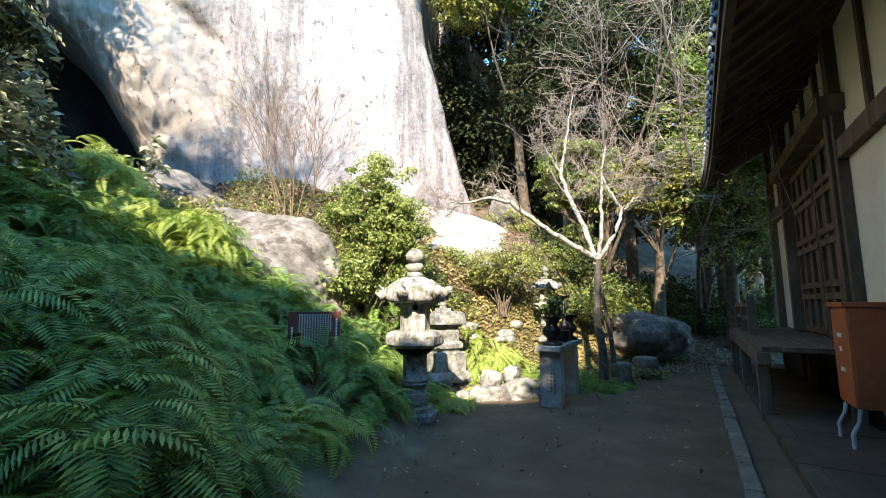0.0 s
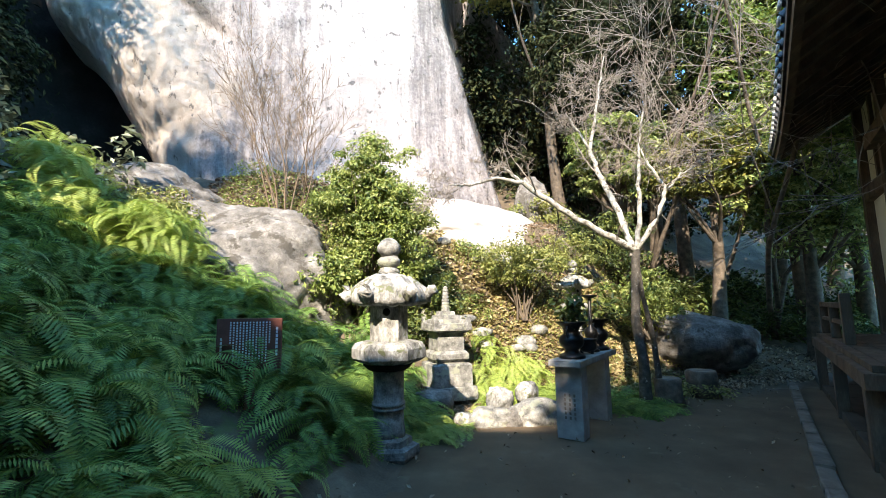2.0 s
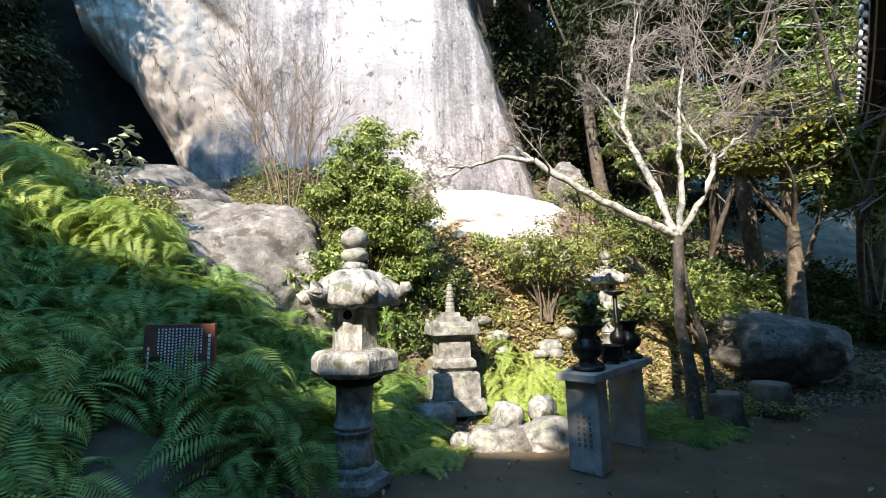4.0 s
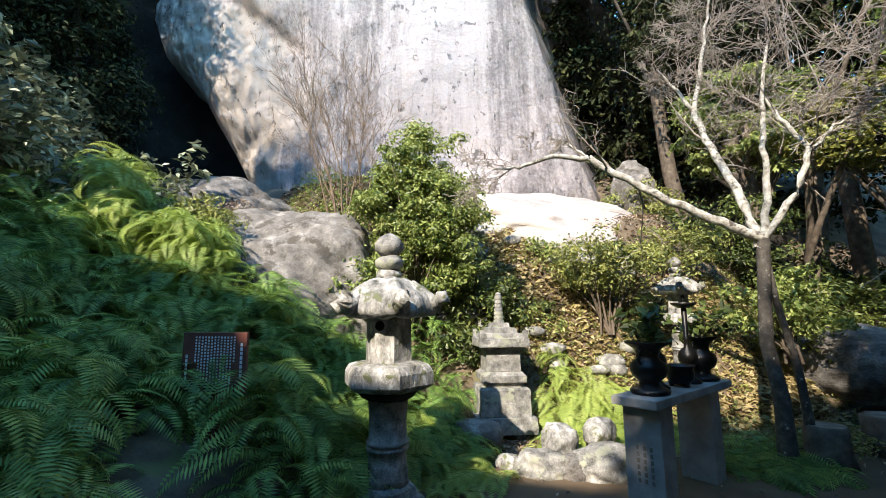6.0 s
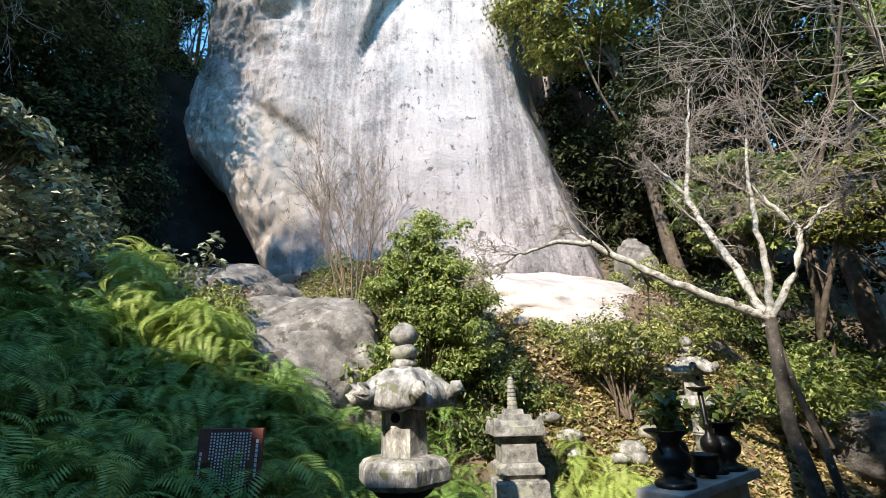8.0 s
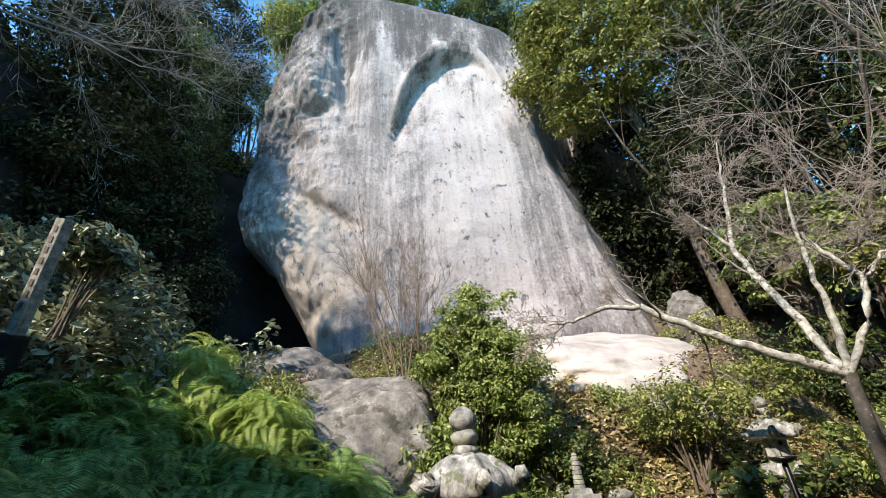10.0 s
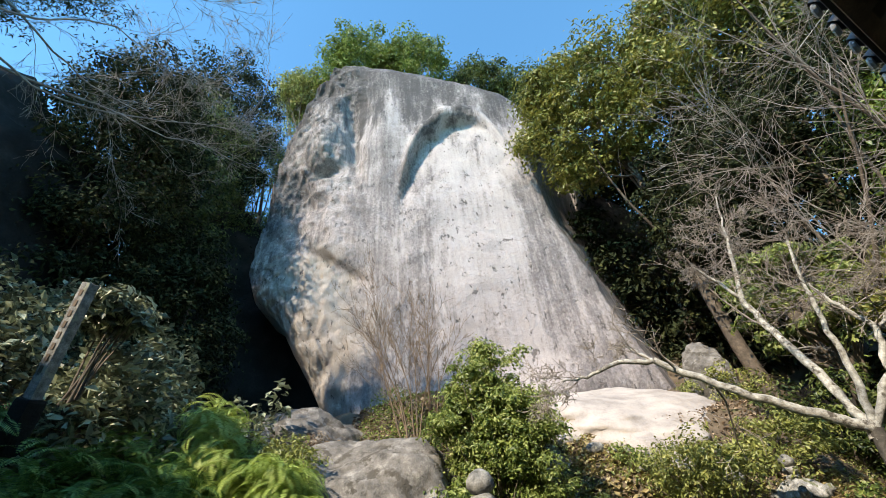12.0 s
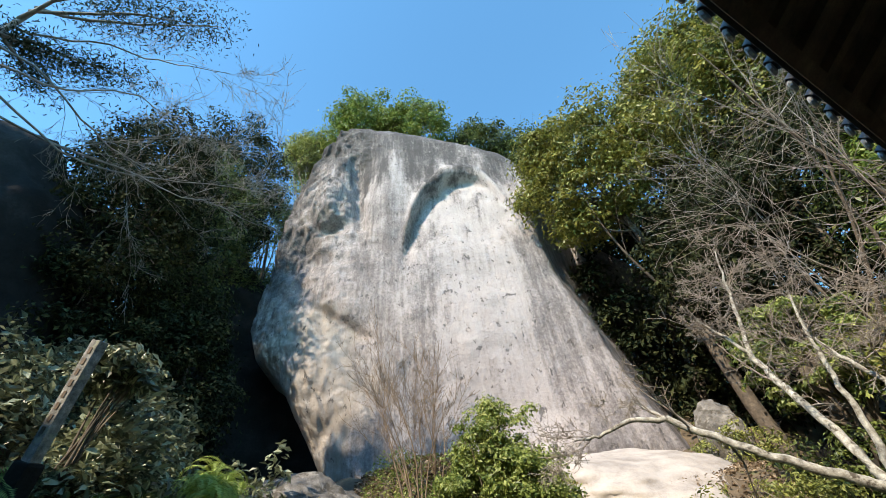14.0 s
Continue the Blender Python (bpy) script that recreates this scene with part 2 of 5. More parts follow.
DEAD_LEAF = leaf("dead_leaf", (0.25, 0.175, 0.115), (0.12, 0.08, 0.05), (0.42, 0.32, 0.225), rough=0.8, through=0.1, island=0.8)
DRY_GRASS = leaf("dry_grass", (0.40, 0.32, 0.16), (0.26, 0.20, 0.09), (0.50, 0.43, 0.25), rough=0.8, through=0.2, island=0.6)

# ---------------------------------------------------------------- mesh helpers
RNG = np.random.default_rng(7)


def fast_mesh(name, verts, quads, smooth=False):
    """A mesh from arrays of vertices and of four-cornered faces."""
    verts, quads = np.asarray(verts, np.float32).reshape(-1, 3), np.asarray(quads, np.int32).reshape(-1, 4)
    me = bpy.data.meshes.new(name)
    me.vertices.add(len(verts))
    me.vertices.foreach_set("co", verts.ravel())
    me.loops.add(quads.size)
    me.loops.foreach_set("vertex_index", quads.ravel())
    me.polygons.add(len(quads))
    me.polygons.foreach_set("loop_start", np.arange(0, quads.size, 4, dtype=np.int32))
    me.polygons.foreach_set("use_smooth", np.full(len(quads), smooth))
    me.update(calc_edges=True)
    return me


def put(name, me, mat, parent=None, label="", at=(0, 0, 0)):
    me.materials.append(mat)
    ob = new(name, me)
    ob.location = at
    if parent:
        ob.parent = parent
    if label:
        ob["label"] = label
    return ob


def part(name, bm, mat, parent=None, label="", at=(0, 0, 0), smooth=False):
    me = bpy.data.meshes.new(name)
    bm.to_mesh(me)
    bm.free()
    if smooth:
        me.polygons.foreach_set("use_smooth", np.full(len(me.polygons), True))
    return put(name, me, mat, parent, label, at)


def thing(name, at, label, category, group="", kind="", turn=0):
    ob = new(name)
    ob.empty_display_size = 0.1
    ob.matrix_basis = pose(*at, 0, 0, turn)
    return tagged(ob, label, category, group, kind)


def box(x0, x1, y0, y1, z0, z1, bevel=0.006, bm=None):
    own = bm is None
    bm = bm or bmesh.new()
    r = bmesh.ops.create_cube(bm, size=1)
    bmesh.ops.transform(bm, verts=r["verts"], matrix=Matrix.LocRotScale(((x0 + x1) / 2, (y0 + y1) / 2, (z0 + z1) / 2), None, (x1 - x0, y1 - y0, z1 - z0)))
    if bevel:
        edges = list({e for v in r["verts"] for e in v.link_edges})
        bmesh.ops.bevel(bm, geom=edges, offset=bevel, segments=2, affect="EDGES", profile=0.6)
    return bm


def rough_up(bm, amount, scale, seed=0.0):
    bm.normal_update()
    for v in bm.verts:
        p = v.co * scale + Vector((seed, seed * 1.7, seed * 0.3))
        v.co += v.normal * (noise.fractal(p, 1.0, 2.0, 4) * amount)
    return bm


def lathe(profile, sides=24, square=0.0, turn=0.0):
    """A turned body from (radius, z) pairs; square > 0 pulls the round towards that many flat sides."""
    bm = bmesh.new()
    rings = []
    for r, z in profile:
        ring = []
        for i in range(sides):
            a = 2 * math.pi * i / sides + turn
            k = 1.0
            if square:
                seg = 2 * math.pi / square
                k = math.cos(seg / 2) / math.cos((a - turn) % seg - seg / 2)
            ring.append(bm.verts.new((r * k * math.cos(a), r * k * math.sin(a), z)))
        rings.append(ring)
    for a, b in zip(rings, rings[1:]):
        for i in range(sides):
            bm.faces.new((a[i], a[(i + 1) % sides], b[(i + 1) % sides], b[i]))
    bm.faces.new(list(reversed(rings[0])))
    bm.faces.new(rings[-1])
    return bm


class Tubes:
    """Collects tapered tubes along lines of points into one mesh."""

    def __init__(self):
        self.v, self.q, self.n = [], [], 0

    def add(self, points, radii, sides=6):
        p = np.asarray(points, float)
        r = np.asarray(radii, float)
        d = np.gradient(p, axis=0)
        d /= np.linalg.norm(d, axis=1)[:, None] + 1e-9
        ref = np.where(np.abs(d[:, 2:3]) > 0.9, np.array([[1.0, 0, 0]]), np.array([[0, 0, 1.0]]))
        s = np.cross(d, ref)
        s /= np.linalg.norm(s, axis=1)[:, None] + 1e-9
        u = np.cross(s, d)
        a = np.linspace(0, 2 * np.pi, sides, endpoint=False)
        ring = p[:, None] + r[:, None, None] * (s[:, None] * np.cos(a)[None, :, None] + u[:, None] * np.sin(a)[None, :, None])
        k = len(p)
        i = np.arange(k - 1)[:, None] * sides
        j = np.arange(sides)[None]
        j2 = (j + 1) % sides
        self.q.append(np.stack([i + j, i + j2, i + sides + j2, i + sides + j], -1).reshape(-1, 4) + self.n)
        self.v.append(ring.reshape(-1, 3))
        self.n += k * sides

    def mesh(self, name):
        return fast_mesh(name, np.concatenate(self.v), np.concatenate(self.q), True)


def wander(start, way, length, steps, jitter, rng, lift=0.0):
    """Points of a crooked twig."""
    p, d = np.array(start, float), np.array(way, float)
    d /= np.linalg.norm(d)
    out = [p.copy()]
    for _ in range(steps):
        d = d + rng.normal(0, jitter, 3) + np.array([0, 0, lift])
        d /= np.linalg.norm(d)
        p = p + d * length / steps
        out.append(p.copy())
    return np.array(out)


def twigs(tubes, line, radius, depth, rng, spread=0.8, count=3, shrink=0.62, lift=0.02, jitter=0.18, start=0.35, thin=0.0022):
    """Branches off a branch, again and again."""
    length = np.linalg.norm(np.diff(line, axis=0), axis=1).sum()
    for _ in range(count):
        f = rng.uniform(start, 1.0)
        i = min(int(f * (len(line) - 1)), len(line) - 2)
        at = line[i] + (line[i + 1] - line[i]) * rng.random()
        way = (line[i + 1] - line[i]) / (np.linalg.norm(line[i + 1] - line[i]) + 1e-9) + rng.normal(0, spread, 3)
        n = max(4, int(7 * shrink))
        sub = wander(at, way, length * shrink * rng.uniform(0.6, 1.1), n, jitter, rng, lift)
        r = max(radius * (1 - 0.5 * f) * 0.55, 0.003)
        tubes.add(sub, np.linspace(r, max(r * 0.3, thin), len(sub)), 5 if depth > 1 else 4)
        if depth > 1:
            twigs(tubes, sub, r, depth - 1, rng, spread, count, shrink, lift, jitter, 0.2, thin)


def leaves(centres, size, rng, up=0.6, aspect=0.42, droop=0.0, facing=None):
    """Small folded leaves, one at each centre."""
    n = len(centres)
    nor = rng.normal(0, 1, (n, 3)) * (1 - 0.5 * up)
    if facing is None:
        nor[:, 2] = np.abs(nor[:, 2]) + up
    else:
        nor = nor * 0.6 + facing
        nor[:, 2] += 0.25
    nor /= np.linalg.norm(nor, axis=1)[:, None]
    a = np.cross(nor, rng.normal(0, 1, (n, 3)))
    a /= np.linalg.norm(a, axis=1)[:, None] + 1e-9
    a[:, 2] -= droop
    b = np.cross(nor, a)
    s = size * rng.uniform(0.6, 1.3, (n, 1))
    fold = nor * s * 0.12
    v = np.stack([centres - a * s * 0.5, centres + b * s * aspect * 0.5 + fold, centres + a * s * 0.5, centres - b * s * aspect * 0.5 + fold], 1)
    return v.reshape(-1, 3), np.arange(4 * n).reshape(-1, 4)


def clumps(centre, radii, n_clump, n_leaf, clump_r, rng, shell=0.45, flat=0.6, lobes=0.25):
    """Clump centres spread through an uneven ellipsoid, and leaf centres about them."""
    d = rng.normal(0, 1, (n_clump, 3))
    d /= np.linalg.norm(d, axis=1)[:, None]
    rad = rng.uniform(shell, 1.0, (n_clump, 1)) ** 0.6
    wob = 1 + lobes * np.sin(d[:, :1] * 5 + d[:, 1:2] * 4 + rng.uniform(0, 6)) * np.cos(d[:, 2:3] * 5 + rng.uniform(0, 6))
    c = np.asarray(centre) + d * rad * wob * np.asarray(radii)
    cr = clump_r * rng.uniform(0.55, 1.4, (n_clump, 1, 1))
    way = rng.normal(0, 1, (n_clump, n_leaf, 3))
    way[..., 2] = np.where(way[..., 2] < -0.35, -way[..., 2], way[..., 2])
    way /= np.linalg.norm(way, axis=2)[..., None]
    ragged = rng.uniform(0.62, 1.12, (n_clump, n_leaf, 1)) + (rng.random((n_clump, n_leaf, 1)) < 0.12) * rng.uniform(0.1, 0.6, (n_clump, n_leaf, 1))
    pts = c[:, None] + way * ragged * cr * 1.45 * np.array([1, 1, flat + 0.1])
    return c, pts.reshape(-1, 3), way.reshape(-1, 3)


def tree(name, base, crown, radii, label, n_clump, n_leaf, clump_r, size, leaf_mat, seed, bark=None, trunk_r=0.2, limbs=14, category="tree", lean=(0, 0), up=0.6, flat=0.6, shell=0.45, group="", aspect=0.48):
    """A trunk with limbs that reach into the crown, and a crown of many small leaves."""
    rng = np.random.default_rng(seed)
    base, crown = np.array(base, float), np.array(crown, float)
    top = thing(name, base, label, category, group)
    c, pts, facing = clumps(crown - base, radii, n_clump, n_leaf, clump_r, rng, shell, flat)
    t = Tubes()
    mid = crown - base + np.array([0, 0, radii[2] * 0.45])
    k = np.linspace(0, 1, 9)[:, None]
    stem = k * mid + np.stack([np.sin(k[:, 0] * 5 + seed) * 0.06 * mid[2] * k[:, 0] * (1 - k[:, 0]), np.cos(k[:, 0] * 4 + seed) * 0.06 * mid[2] * k[:, 0] * (1 - k[:, 0]), np.zeros(9)], 1)
    t.add(stem, np.linspace(trunk_r, trunk_r * 0.25, 9), 9)
    for i in rng.choice(len(c), min(limbs, len(c)), replace=False):
        f = rng.uniform(0.35, 0.9)
        a = stem[int(f * 8)]
        m = (a + c[i]) / 2 + rng.normal(0, 0.12 * np.linalg.norm(c[i] - a), 3)
        q = np.linspace(0, 1, 6)[:, None]
        line = (1 - q) ** 2 * a + 2 * q * (1 - q) * m + q ** 2 * c[i]
        r0 = trunk_r * 0.4 * (1 - f * 0.6)
        t.add(line, np.linspace(r0, 0.012, 6), 6)
        twigs(t, line, r0 * 0.6, 1, rng, 0.7, 4, 0.4)
    put("trunk", t.mesh("trunk"), bark or BARK, top)
    v, q = leaves(pts, size, rng, up, aspect, facing=facing)
    put("crown", fast_mesh("crown", v, q), leaf_mat, top)
    return top


# ---------------------------------------------------------------- ground


def ground_height(x, y):
    """The level path, the fern bank to the west, and the slope up to the great rock."""
    edge = -0.45 + 0.12 * np.clip(y - 3, -6, 3.5)
    left = np.clip(edge - x, 0, None)
    z = 0.50 * np.clip(left, 0, 3.5) + (0.2 + 0.6 * np.clip((7.5 - y) / 2.5, 0, 1)) * np.clip(left - 3.5, 0, 3) + 0.4 * np.clip(left - 6.5, 0, 40)
    z = z * np.clip((y + 4) / 5, 0, 1)
    back = np.clip(y - 6.5 - 0.45 * np.clip(x, 0, 12), 0, None)
    rise = 0.10 * back + 1.22 * np.clip(back - 0.75, 0, 2.15) + 0.22 * np.clip(back - 2.9, 0, 4.1) + 0.45 * np.clip(back - 7, 0, 40)
    rise = rise * (1 - 0.62 * np.clip((x - 2.2) / 2.0, 0, 1) * np.clip((9 - back) / 6, 0, 1))
    far = np.clip(np.hypot(x, y) - 60, 0, None)
    z = np.maximum(z, 0) + rise * np.clip(1 - 0.06 * left, 0.4, 1)
    return np.minimum(z, 26) - 0.3 * far * 0


def ground_z(x, y):
    return float(ground_height(np.array(float(x)), np.array(float(y))))


def build_ground():
    k = np.linspace(-1, 1, 260)
    gx = 14 * k + 180 * np.sign(k) * np.abs(k) ** 5
    gy = 5 + 14 * k + 180 * np.sign(k) * np.abs(k) ** 5
    X, Y = np.meshgrid(gx, gy, indexing="ij")
    Z = ground_height(X, Y)
    wob = np.array([noise.fractal(Vector((a * 1.3, b * 1.3, 0.0)), 1.0, 2.0, 4) for a, b in zip(X.ravel(), Y.ravel())]).reshape(X.shape)
    Z = Z + wob * np.clip(0.012 + Z * 0.10, 0, 0.12)
    n = len(k)
    i = np.arange(n - 1)[:, None] * n + np.arange(n - 1)[None]
    q = np.stack([i, i + n, i + n + 1, i + 1], -1)
    me = fast_mesh("ground", np.stack([X, Y, Z], -1), q, True)
    ob = put("ground", me, SOIL)
    me.materials.append(DIRT)
    cx = ((X[:-1, :-1] + X[1:, 1:]) / 2).ravel()
    cy = ((Y[:-1, :-1] + Y[1:, 1:]) / 2).ravel()
    edge = -0.40 + 0.12 * np.clip(cy - 3, -6, 3.5) + 0.12 * np.sin(cy * 3.1)
    sand = (cx > edge) & (cy < 6.25 + 0.45 * np.clip(cx, 0, 12) + 0.1 * np.sin(cx * 4))
    me.polygons.foreach_set("material_index", sand.astype(np.int32))
    return tagged(ob, "trodden sandy path between dark leaf-strewn slopes", "ground", kind="structure")


build_ground()

# ---------------------------------------------------------------- the great rock
RF, RR = np.array([-math.sin(radians(31)), math.cos(radians(31))]), np.array([math.cos(radians(31)), math.sin(radians(31))])
RO = np.array([1.4, 1.7])


def on_rock(s, d):
    """Plan position from metres along the rock's face and metres ahead."""
    return RO + RR * s + RF * d


def build_rock():
    nu, nv, nt = 290, 340, 14
    u = np.linspace(-1, 1, nu)[None]
    v = np.linspace(0, 1, nv)[:, None]
    # rows that go on backwards over the top
    over = np.linspace(0, 1, nt + 1)[1:, None]
    zeta = np.concatenate([v, np.ones((nt, 1))])
    backw = np.concatenate([np.zeros((nv, 1)), over])
    th = u * radians(118)
    X = np.sign(np.sin(th)) * np.abs(np.sin(th)) ** 0.80
    X = np.where(np.abs(u) < 90 / 118, X, np.sign(u) * 1.0)
    Y = np.where(np.abs(u) < 90 / 118, np.abs(np.cos(np.clip(th, -np.pi / 2, np.pi / 2))) ** 0.62, -3.0 * (np.abs(u) - 90 / 118))
    zz = 1.5 + zeta * 18.5
    sl = np.interp(zz, [1.5, 3.3, 4.4, 5.9, 7.2, 8.8, 10.7, 12.3, 17.2, 19, 21], [-1.7, -2.2, -2.9, -3.8, -4.4, -5.1, -5.7, -5.7, -5.5, -4.9, -4.1])
    sr = np.interp(zz, [1.5, 4.0, 6.3, 7.8, 9.6, 11.3, 15.2, 17, 21], [5.8, 6.6, 8.8, 10.2, 10.6, 10.0, 7.3, 6.3, 5.6])
    S = (sl + sr) / 2 + (sr - sl) / 2 * X
    top = np.interp(S, [-5.3, -4.8, -4.3, -3.7, -2.3, -0.3, 1.8, 3.8, 5.0, 6.3], [17.0, 18.8, 20.4, 21.3, 20.9, 19.9, 19.0, 17.7, 16.2, 13.8])
    Z = 1.5 + zeta * (top - 1.5)
    D = 10 + 0.1 * (Z - 3) + np.where(X < 0, 1.9, 0.9) * (1 - Y) + 0.9 * np.clip(zeta - 0.93, 0, 1) ** 2 * 200 * 0.35 + backw * 6.5
    Z = Z + np.where(backw > 0, 0.25 * np.sin(backw * 2.2), 0) - backw ** 2 * 1.2
    front = np.clip(Y, 0, 1) ** 0.5 * (backw == 0)
    # receding right flank
    ridge = np.interp(Z, [2, 4, 5.6, 7.4, 8.6, 10.1, 12.4, 14, 16, 18], [6.0, 5.7, 5.1, 4.7, 4.38, 4.15, 4.0, 4.3, 5.0, 6.0])
    D = D + front * 1.3 * np.clip(S - ridge, 0, 6) * np.clip((18 - Z) / 6, 0, 1)
    # hollow under the arched brow
    arch = np.interp(S, [-0.75, -0.55, -0.26, 0.1, 0.42, 0.78, 1.13, 1.6, 2.03, 2.5, 2.86, 3.23, 3.7], [10.6, 11.9, 13.3, 14.15, 14.66, 15.1, 15.4, 15.65, 15.7, 15.5, 15.1, 14.0, 12.2])
    arch = arch + 0.10 * np.sin(S * 6.5) * np.exp(-((S - 0.6) / 1.2) ** 2)
    inside = np.clip((arch - Z) / 0.3, 0, 1)
    inside = inside * inside * (3 - 2 * inside) * np.clip((S + 0.85) / 0.25, 0, 1) * np.clip((3.7 - S) / 1.6, 0, 1)
    D = D + front * inside * 0.42 * np.exp(-np.clip(arch - Z - 0.4, 0, 20) / 2.2) * np.clip((Z - 10.4) / 1.6, 0.0, 1)
    lip = np.exp(-((Z - arch - 0.25) / 0.35) ** 2) * np.clip((Z - 11) / 1.5, 0, 1) * np.clip((S + 0.8) / 0.4, 0, 1) * np.clip((3.8 - S) / 1.2, 0, 1)
    D = D - front * lip * 0.22
    # the nose of rock over its hollow, and the groove beside it
    nose = np.exp(-((S + 3.35) / 0.55) ** 2) * np.clip((Z - 13.2) / 0.25, 0, 1) * np.clip((18.2 - Z) / 4.5, 0, 1)
    D = D - front * 0.42 * nose
    D = D + front * 0.45 * np.exp(-((S + 2.45 + 0.12 * (Z - 15)) / 0.32) ** 2) * np.clip((Z - 12) / 1.5, 0, 1) * np.clip((18.5 - Z) / 1.5, 0, 1)
    # broken edge under the warm patch
    D = D + front * 0.3 * np.clip((9.2 - 0.75 * (S + 3.1) - Z) / 0.2, 0, 1) * np.exp(-np.clip(9.2 - 0.75 * (S + 3.1) - Z, 0, 9) / 1.1) * np.clip((S + 3.6) / 0.4, 0, 1) * np.clip((-1.3 - S) / 0.5, 0, 1)
    # bulges and hollows of the broken left side
    for s0, z0, w, h, a in ((-2.7, 9.6, 1.0, 1.6, -0.28), (-2.2, 8.3, 0.7, 0.5, 0.18), (-3.3, 13.0, 0.5, 0.4, 0.12), (-3.8, 14.8, 0.8, 1.0, -0.35), (-2.2, 16.4, 0.5, 1.8, 0.35),
                            (-1.2, 15.0, 0.7, 3.0, -0.3), (-4.3, 12.2, 0.7, 1.2, 0.5), (-3.6, 7.0, 1.2, 1.4, -0.3), (1.5, 5.0, 3.0, 1.6, 0.25), (3.4, 4.2, 1.6, 0.8, -0.35), (-3.3, 5.4, 0.8, 0.35, 0.3)):
        D = D + front * a * np.exp(-((S - s0) / w) ** 2 - ((Z - z0) / h) ** 2)
    P = RO[None, None] + RR * S[..., None] + RF * D[..., None]
    V = np.concatenate([P, Z[..., None]], -1).reshape(-1, 3)
    left = np.clip((-1.2 - S.ravel()) / 2.5, 0, 1)
    big = np.array([noise.fractal(Vector(p) * 0.45, 1.0, 2.1, 4) for p in V])
    small = np.array([noise.fractal(Vector((p[0] * 2.4, p[1] * 2.4, p[2] * 1.9)), 0.8, 2.2, 5) for p in V])
    crag = np.array([noise.ridged_multi_fractal(Vector(p) * 0.8, 1.0, 2.1, 4, 1.0, 2.0) for p in V])
    push = 0.12 * big + (0.03 + 0.10 * left) * small + (0.08 + 0.22 * np.clip((V[:, 2] - 10.0) / 2, 0, 1)) * left * (crag - 1.1)
    V[:, 0] -= RF[0] * push
    V[:, 1] -= RF[1] * push
    nr = nv + nt
    i = np.arange(nr - 1)[:, None] * nu + np.arange(nu - 1)[None]
    q = np.stack([i, i + 1, i + nu + 1, i + nu], -1)
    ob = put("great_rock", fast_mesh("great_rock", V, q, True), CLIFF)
    return tagged(ob, "towering pale granite rock face streaked dark, arched brow", "rock", kind="structure")


build_rock()


def stone(name, at, size, label, mat, seed, category="rock", detail=4, rough=0.14, group="", flat_base=True, turn=0, lump=1.0):
    """A weathered natural stone, sunk a little into the ground."""
    bm = bmesh.new()
    bmesh.ops.create_icosphere(bm, subdivisions=detail, radius=1.0)
    for v in bm.verts:
        p = v.co.copy()
        k = noise.fractal(p * 1.1 * lump + Vector((seed, seed, 0)), 1.0, 2.0, 2) * 0.2
        k += noise.fractal(p * 4.5 + Vector((0, seed, seed)), 0.9, 2.0, 4) * rough * 0.6
        # flattened facets
        q = Vector([math.copysign(abs(c) ** 0.9, c) for c in p])
        v.co = q * (1 + k)
        v.co = Vector((v.co.x * size[0], v.co.y * size[1], v.co.z * size[2]))
    ob = part(name, bm, mat, smooth=True)
    ob.matrix_basis = pose(*at, 0, 0, turn)
    return tagged(ob, label, category, group)


stone("boulder", (-3.72, 7.1, 1.2), (2.45, 1.3, 1.75), "large grey boulder with dark stains on the fern bank", BOULDER, 3.1, detail=6, rough=0.11, turn=25)
stone("boulder", (-5.6, 8.0, 2.9), (1.5, 1.0, 0.95), "brownish shaded boulder at the foot of the great rock", BOULDER, 8.4, detail=5, turn=20)
ledge = stone("pale_ledge", (0, 0, 0), (1.8, 1.6, 0.5), "flat sunlit ledge of almost white rock", WHITE_STONE, 5.2, detail=5, rough=0.10, turn=28, lump=1.3)
ledge.matrix_basis = pose(-0.1, 10.6, 3.14, 22, 2, 24)
stone("boulder", (4.35, 9.8, 0.62), (1.1, 0.8, 0.55), "grey boulder lying in the shade", BOULDER, 12.7, detail=5, rough=0.08)
stone("rock_outcrop", (1.75, 11.9, 3.5), (0.5, 0.4, 1.0), "mossy yellow-grey outcrop standing beside the great rock", BOULDER, 21.0, detail=5, turn=40)
stone("rock_outcrop", (3.4, 11.6, 2.2), (0.8, 0.6, 1.1), "grey outcrop below the trees, shade put into its dark colour", SHADE_DARK_ROCK, 31.0, detail=5, turn=10)
# deep shade is painted into this rock's near-black stone
stone("cave_rock", (-11.9, 2.6, 6.5), (2.6, 3.0, 6.4), "huge rock, its deep shade put into the near-black colour", SHADE_DARK_ROCK, 41.0, detail=5, rough=0.08, turn=15, category="rock")
# two added near-black rocks fill gaps where only shade lies
stone("cave_rock", (-11.9, 11.4, 4.6), (3.4, 2.2, 6.4), "added near-black rock filling a shaded gap behind the great rock", SHADE_DARK_ROCK, 53.0, detail=5, rough=0.08, turn=35, category="rock")
stone("cave_rock", (-13.8, 10.4, 6.5), (3.2, 2.6, 7.5), "near-black filler rock in place of the shade behind trees", SHADE_DARK_ROCK, 47.0, detail=5, rough=0.08, turn=60, category="rock")
